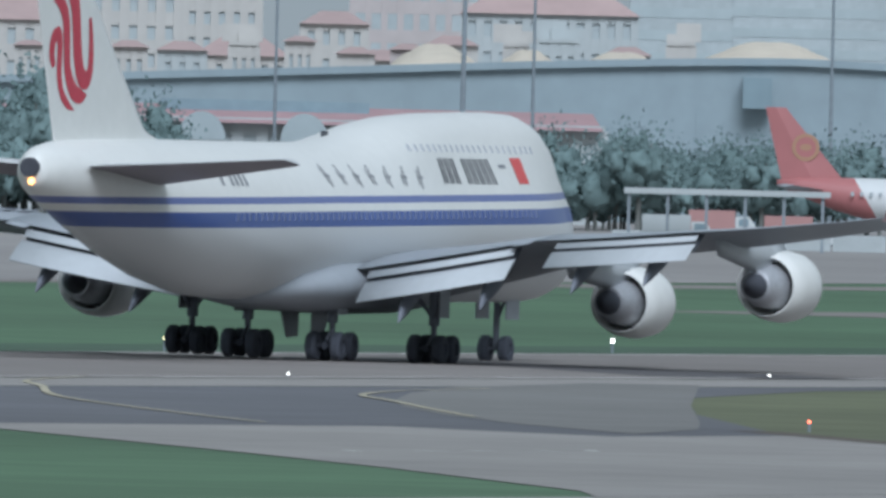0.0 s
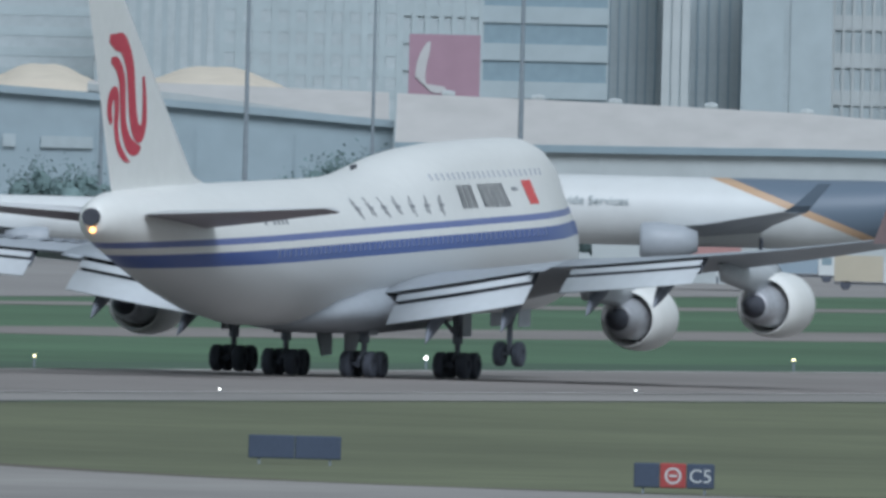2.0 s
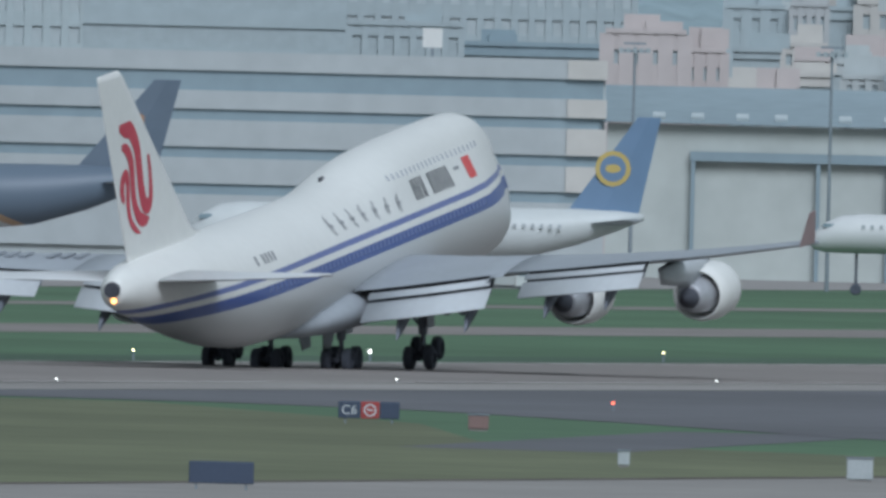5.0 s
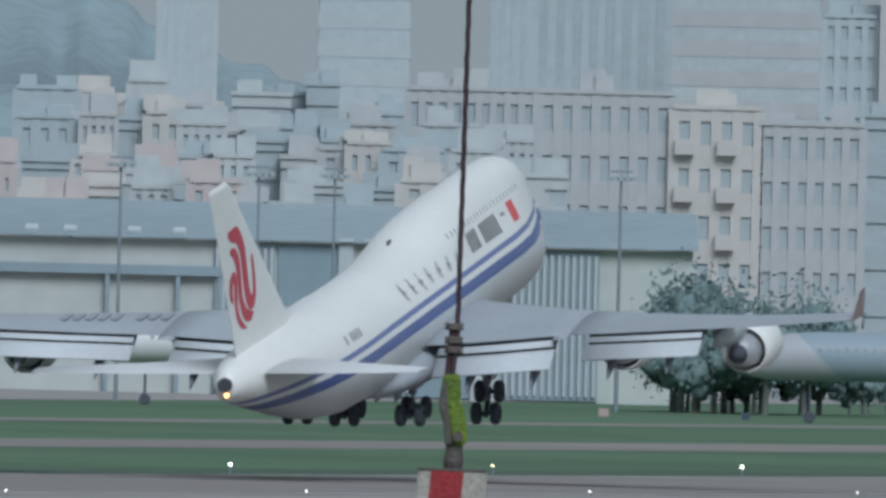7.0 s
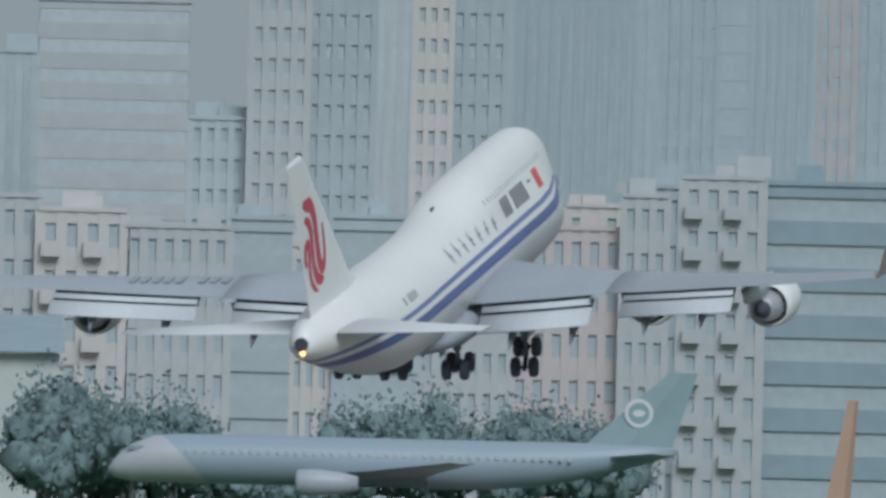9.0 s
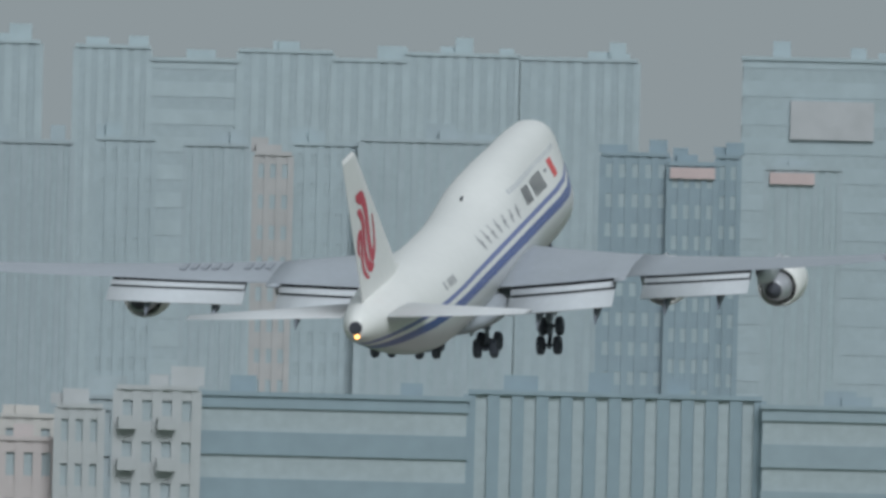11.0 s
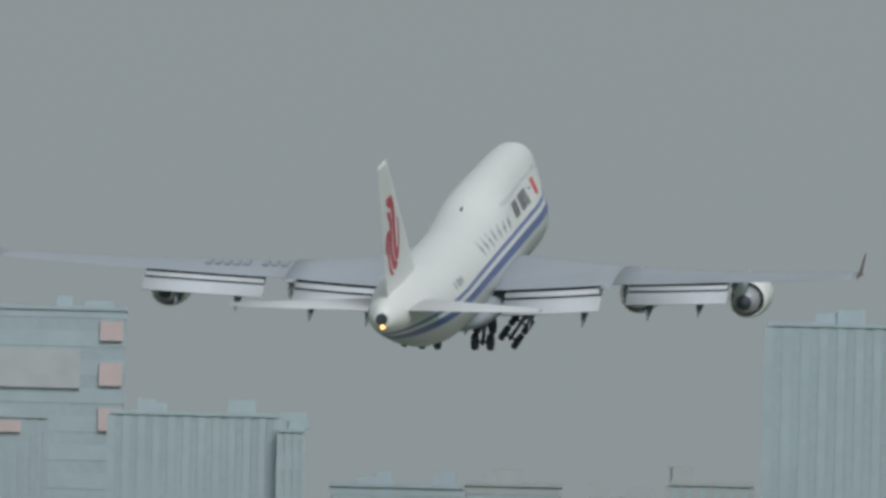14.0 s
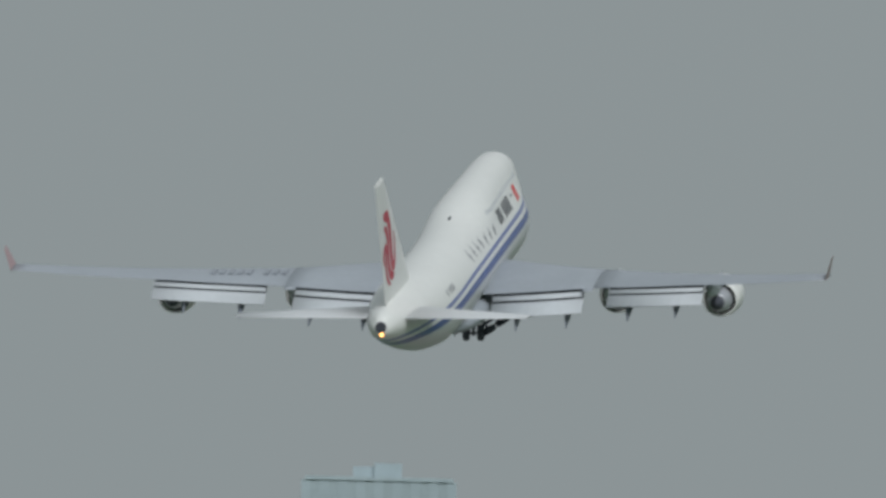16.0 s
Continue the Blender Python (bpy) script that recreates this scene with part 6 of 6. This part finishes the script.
def motions():
    walk(jumbo, [(t, flight(x, z, yaw, pitch, bank, lift)) for t, x, z, yaw, pitch, bank, lift in (
        (0.0, 1487.6, 0.00, 0.31, -0.08, 0.73, 0.00), (0.5, 1523.2, 0.00, 0.30, -0.04, 0.70, 0.00),
        (1.0, 1558.6, 0.00, 0.06, 0.18, 0.56, 0.00), (1.5, 1594.3, 0.00, -0.31, 0.67, 0.41, 0.00),
        (2.0, 1630.4, 0.00, -0.67, 1.25, 0.36, 0.00), (2.5, 1667.1, 0.00, -1.01, 2.04, 0.15, 0.00),
        (3.0, 1704.5, 0.00, -1.27, 2.88, -0.25, 0.00), (3.5, 1741.2, 0.00, -1.42, 3.73, -0.56, 0.00),
        (4.0, 1777.6, 0.00, -1.35, 4.61, -0.86, 0.00), (4.5, 1814.3, 0.00, -1.12, 5.54, -1.10, 0.00),
        (5.0, 1852.0, 0.00, -0.80, 6.50, -1.25, 0.00), (5.5, 1891.1, 0.52, -0.47, 7.47, -1.27, 0.00),
        (6.0, 1931.3, 1.20, -0.15, 8.54, -1.22, 0.00), (6.5, 1971.4, 2.12, 0.17, 9.44, -1.14, 0.00),
        (7.0, 2012.3, 3.54, 0.50, 10.03, -1.46, 0.00), (7.5, 2051.6, 5.33, 0.77, 10.49, -1.76, 0.00),
        (8.0, 2092.2, 7.48, 1.03, 10.64, -1.74, 0.00), (8.5, 2132.6, 10.02, 1.27, 10.41, -2.04, 0.00),
        (9.0, 2173.3, 12.91, 1.49, 10.48, -2.30, 0.30), (9.5, 2214.2, 16.64, 1.69, 10.69, -2.73, 0.60),
        (10.0, 2255.0, 20.82, 1.87, 10.94, -3.20, 0.90), (10.5, 2295.7, 25.08, 2.03, 11.12, -3.60, 1.20),
        (11.0, 2336.0, 29.03, 2.19, 11.13, -3.81, 1.50), (11.5, 2376.3, 32.67, 2.37, 11.01, -3.97, 1.50),
        (12.0, 2416.3, 36.39, 2.52, 10.91, -3.96, 1.50), (12.5, 2461.7, 40.13, 2.64, 10.93, -3.53, 1.50),
        (13.0, 2502.8, 43.88, 2.74, 10.84, -2.75, 1.50), (13.5, 2544.8, 47.46, 2.83, 10.73, -2.11, 1.67),
        (14.0, 2589.4, 50.23, 2.92, 10.70, -1.92, 1.83), (14.5, 2630.8, 53.60, 2.94, 10.97, -2.26, 2.00),
        (15.0, 2674.9, 57.28, 2.89, 11.26, -2.37, 2.00), (15.5, 2717.9, 61.19, 2.87, 11.49, -2.57, 2.00),
        (16.0, 2760.5, 65.18, 2.89, 11.59, -2.92, 2.00),
    )])
    for leg, truck in jumbo_gear:
        at, foot = leg.matrix_basis.translation.copy(), truck.matrix_basis.translation.copy()
        wing_side = abs(at.y) > 3
        full = 48.0 if wing_side else 9.0
        walk(truck, [(t, Matrix.Translation(foot) @ pose(0, 0, 0, 0, -a, 0)) for t, a in ((0.0, 0.0), (2.0, -1.2), (3.0, -2.8), (4.5, -5.5), (5.3, full * 0.75 - 4), (6.0, full), (16.0, full))])
        roll = math.copysign(1.0, at.y)
        rows = []
        for t, k in ((0.0, 0.0), (12.5, 0.0), (13.0, 0.10), (13.5, 0.28), (14.0, 0.42), (14.5, 0.52), (15.0, 0.60), (15.5, 0.68), (16.0, 0.75)):
            rows.append((t, Matrix.Translation(at) @ (pose(0, 0, 0, -roll * 80 * k, 0, 0) if wing_side else pose(0, 0, 0, 0, -82 * k, 0))))
        walk(leg, rows)
    for tip, side in jumbo_tips:
        at = tip.matrix_basis.translation.copy()
        walk(tip, [(t, Matrix.Translation(at) @ pose(0, 0, 0, -side * a, 0, 0)) for t, a in ((0.0, 3.6), (1.0, 3.2), (2.0, 2.4), (3.0, 1.5), (4.2, 0.6), (5.5, 0.0), (7.0, -0.6 * (side > 0)), (8.5, -1.9 * (side > 0)), (12.5, -1.9 * (side > 0)), (14.0, -1.2 * (side > 0)), (16.0, -1.2 * (side > 0)))])
    # on the ground the wing roots sag with the fuel's weight
    for root, side in jumbo_roots:
        joint = Matrix.Translation((0, side * HINGE, wing_line(HINGE)[2]))
        walk(root, [(t, joint @ pose(0, 0, 0, side * a, 0, 0) @ joint.inverted()) for t, a in ((0.0, 4.0), (2.0, 3.7), (3.5, 2.9), (5.5, 1.4), (7.0, 0.3), (8.5, 0.0), (16.0, 0.0))])
    # the hook sways a little on its rope
    walk(hook, [(t, site(a, 200, z) @ pose(0, 0, 0, 0, 0.6, 0)) for t, a, z in ((0.0, 14.6800, 10.519), (5.0, 14.6800, 10.519), (6.0, 14.6800, 10.519), (6.5, 14.6907, 10.512), (7.0, 14.6662, 10.536), (7.5, 14.6662, 10.554), (8.0, 14.6670, 10.550), (9.5, 14.6670, 10.550), (16.0, 14.6670, 10.550))])
    walk(taxiing, [(t, pose(1452.3 - 5.7 * (t - 8.0), 340.1, 0, 0, 0, 180)) for t in (0.0, 4.0, 8.0, 12.0, 16.0)])
    at = jumbo_nose.matrix_basis.translation.copy()
    walk(jumbo_nose, [(t, Matrix.Translation(at) @ pose(0, 0, 0, 0, -a, 0)) for t, a in ((0.0, 0.0), (9.5, 0.0), (10.5, 30.0), (11.5, 75.0), (16.0, 95.0))])


motions()
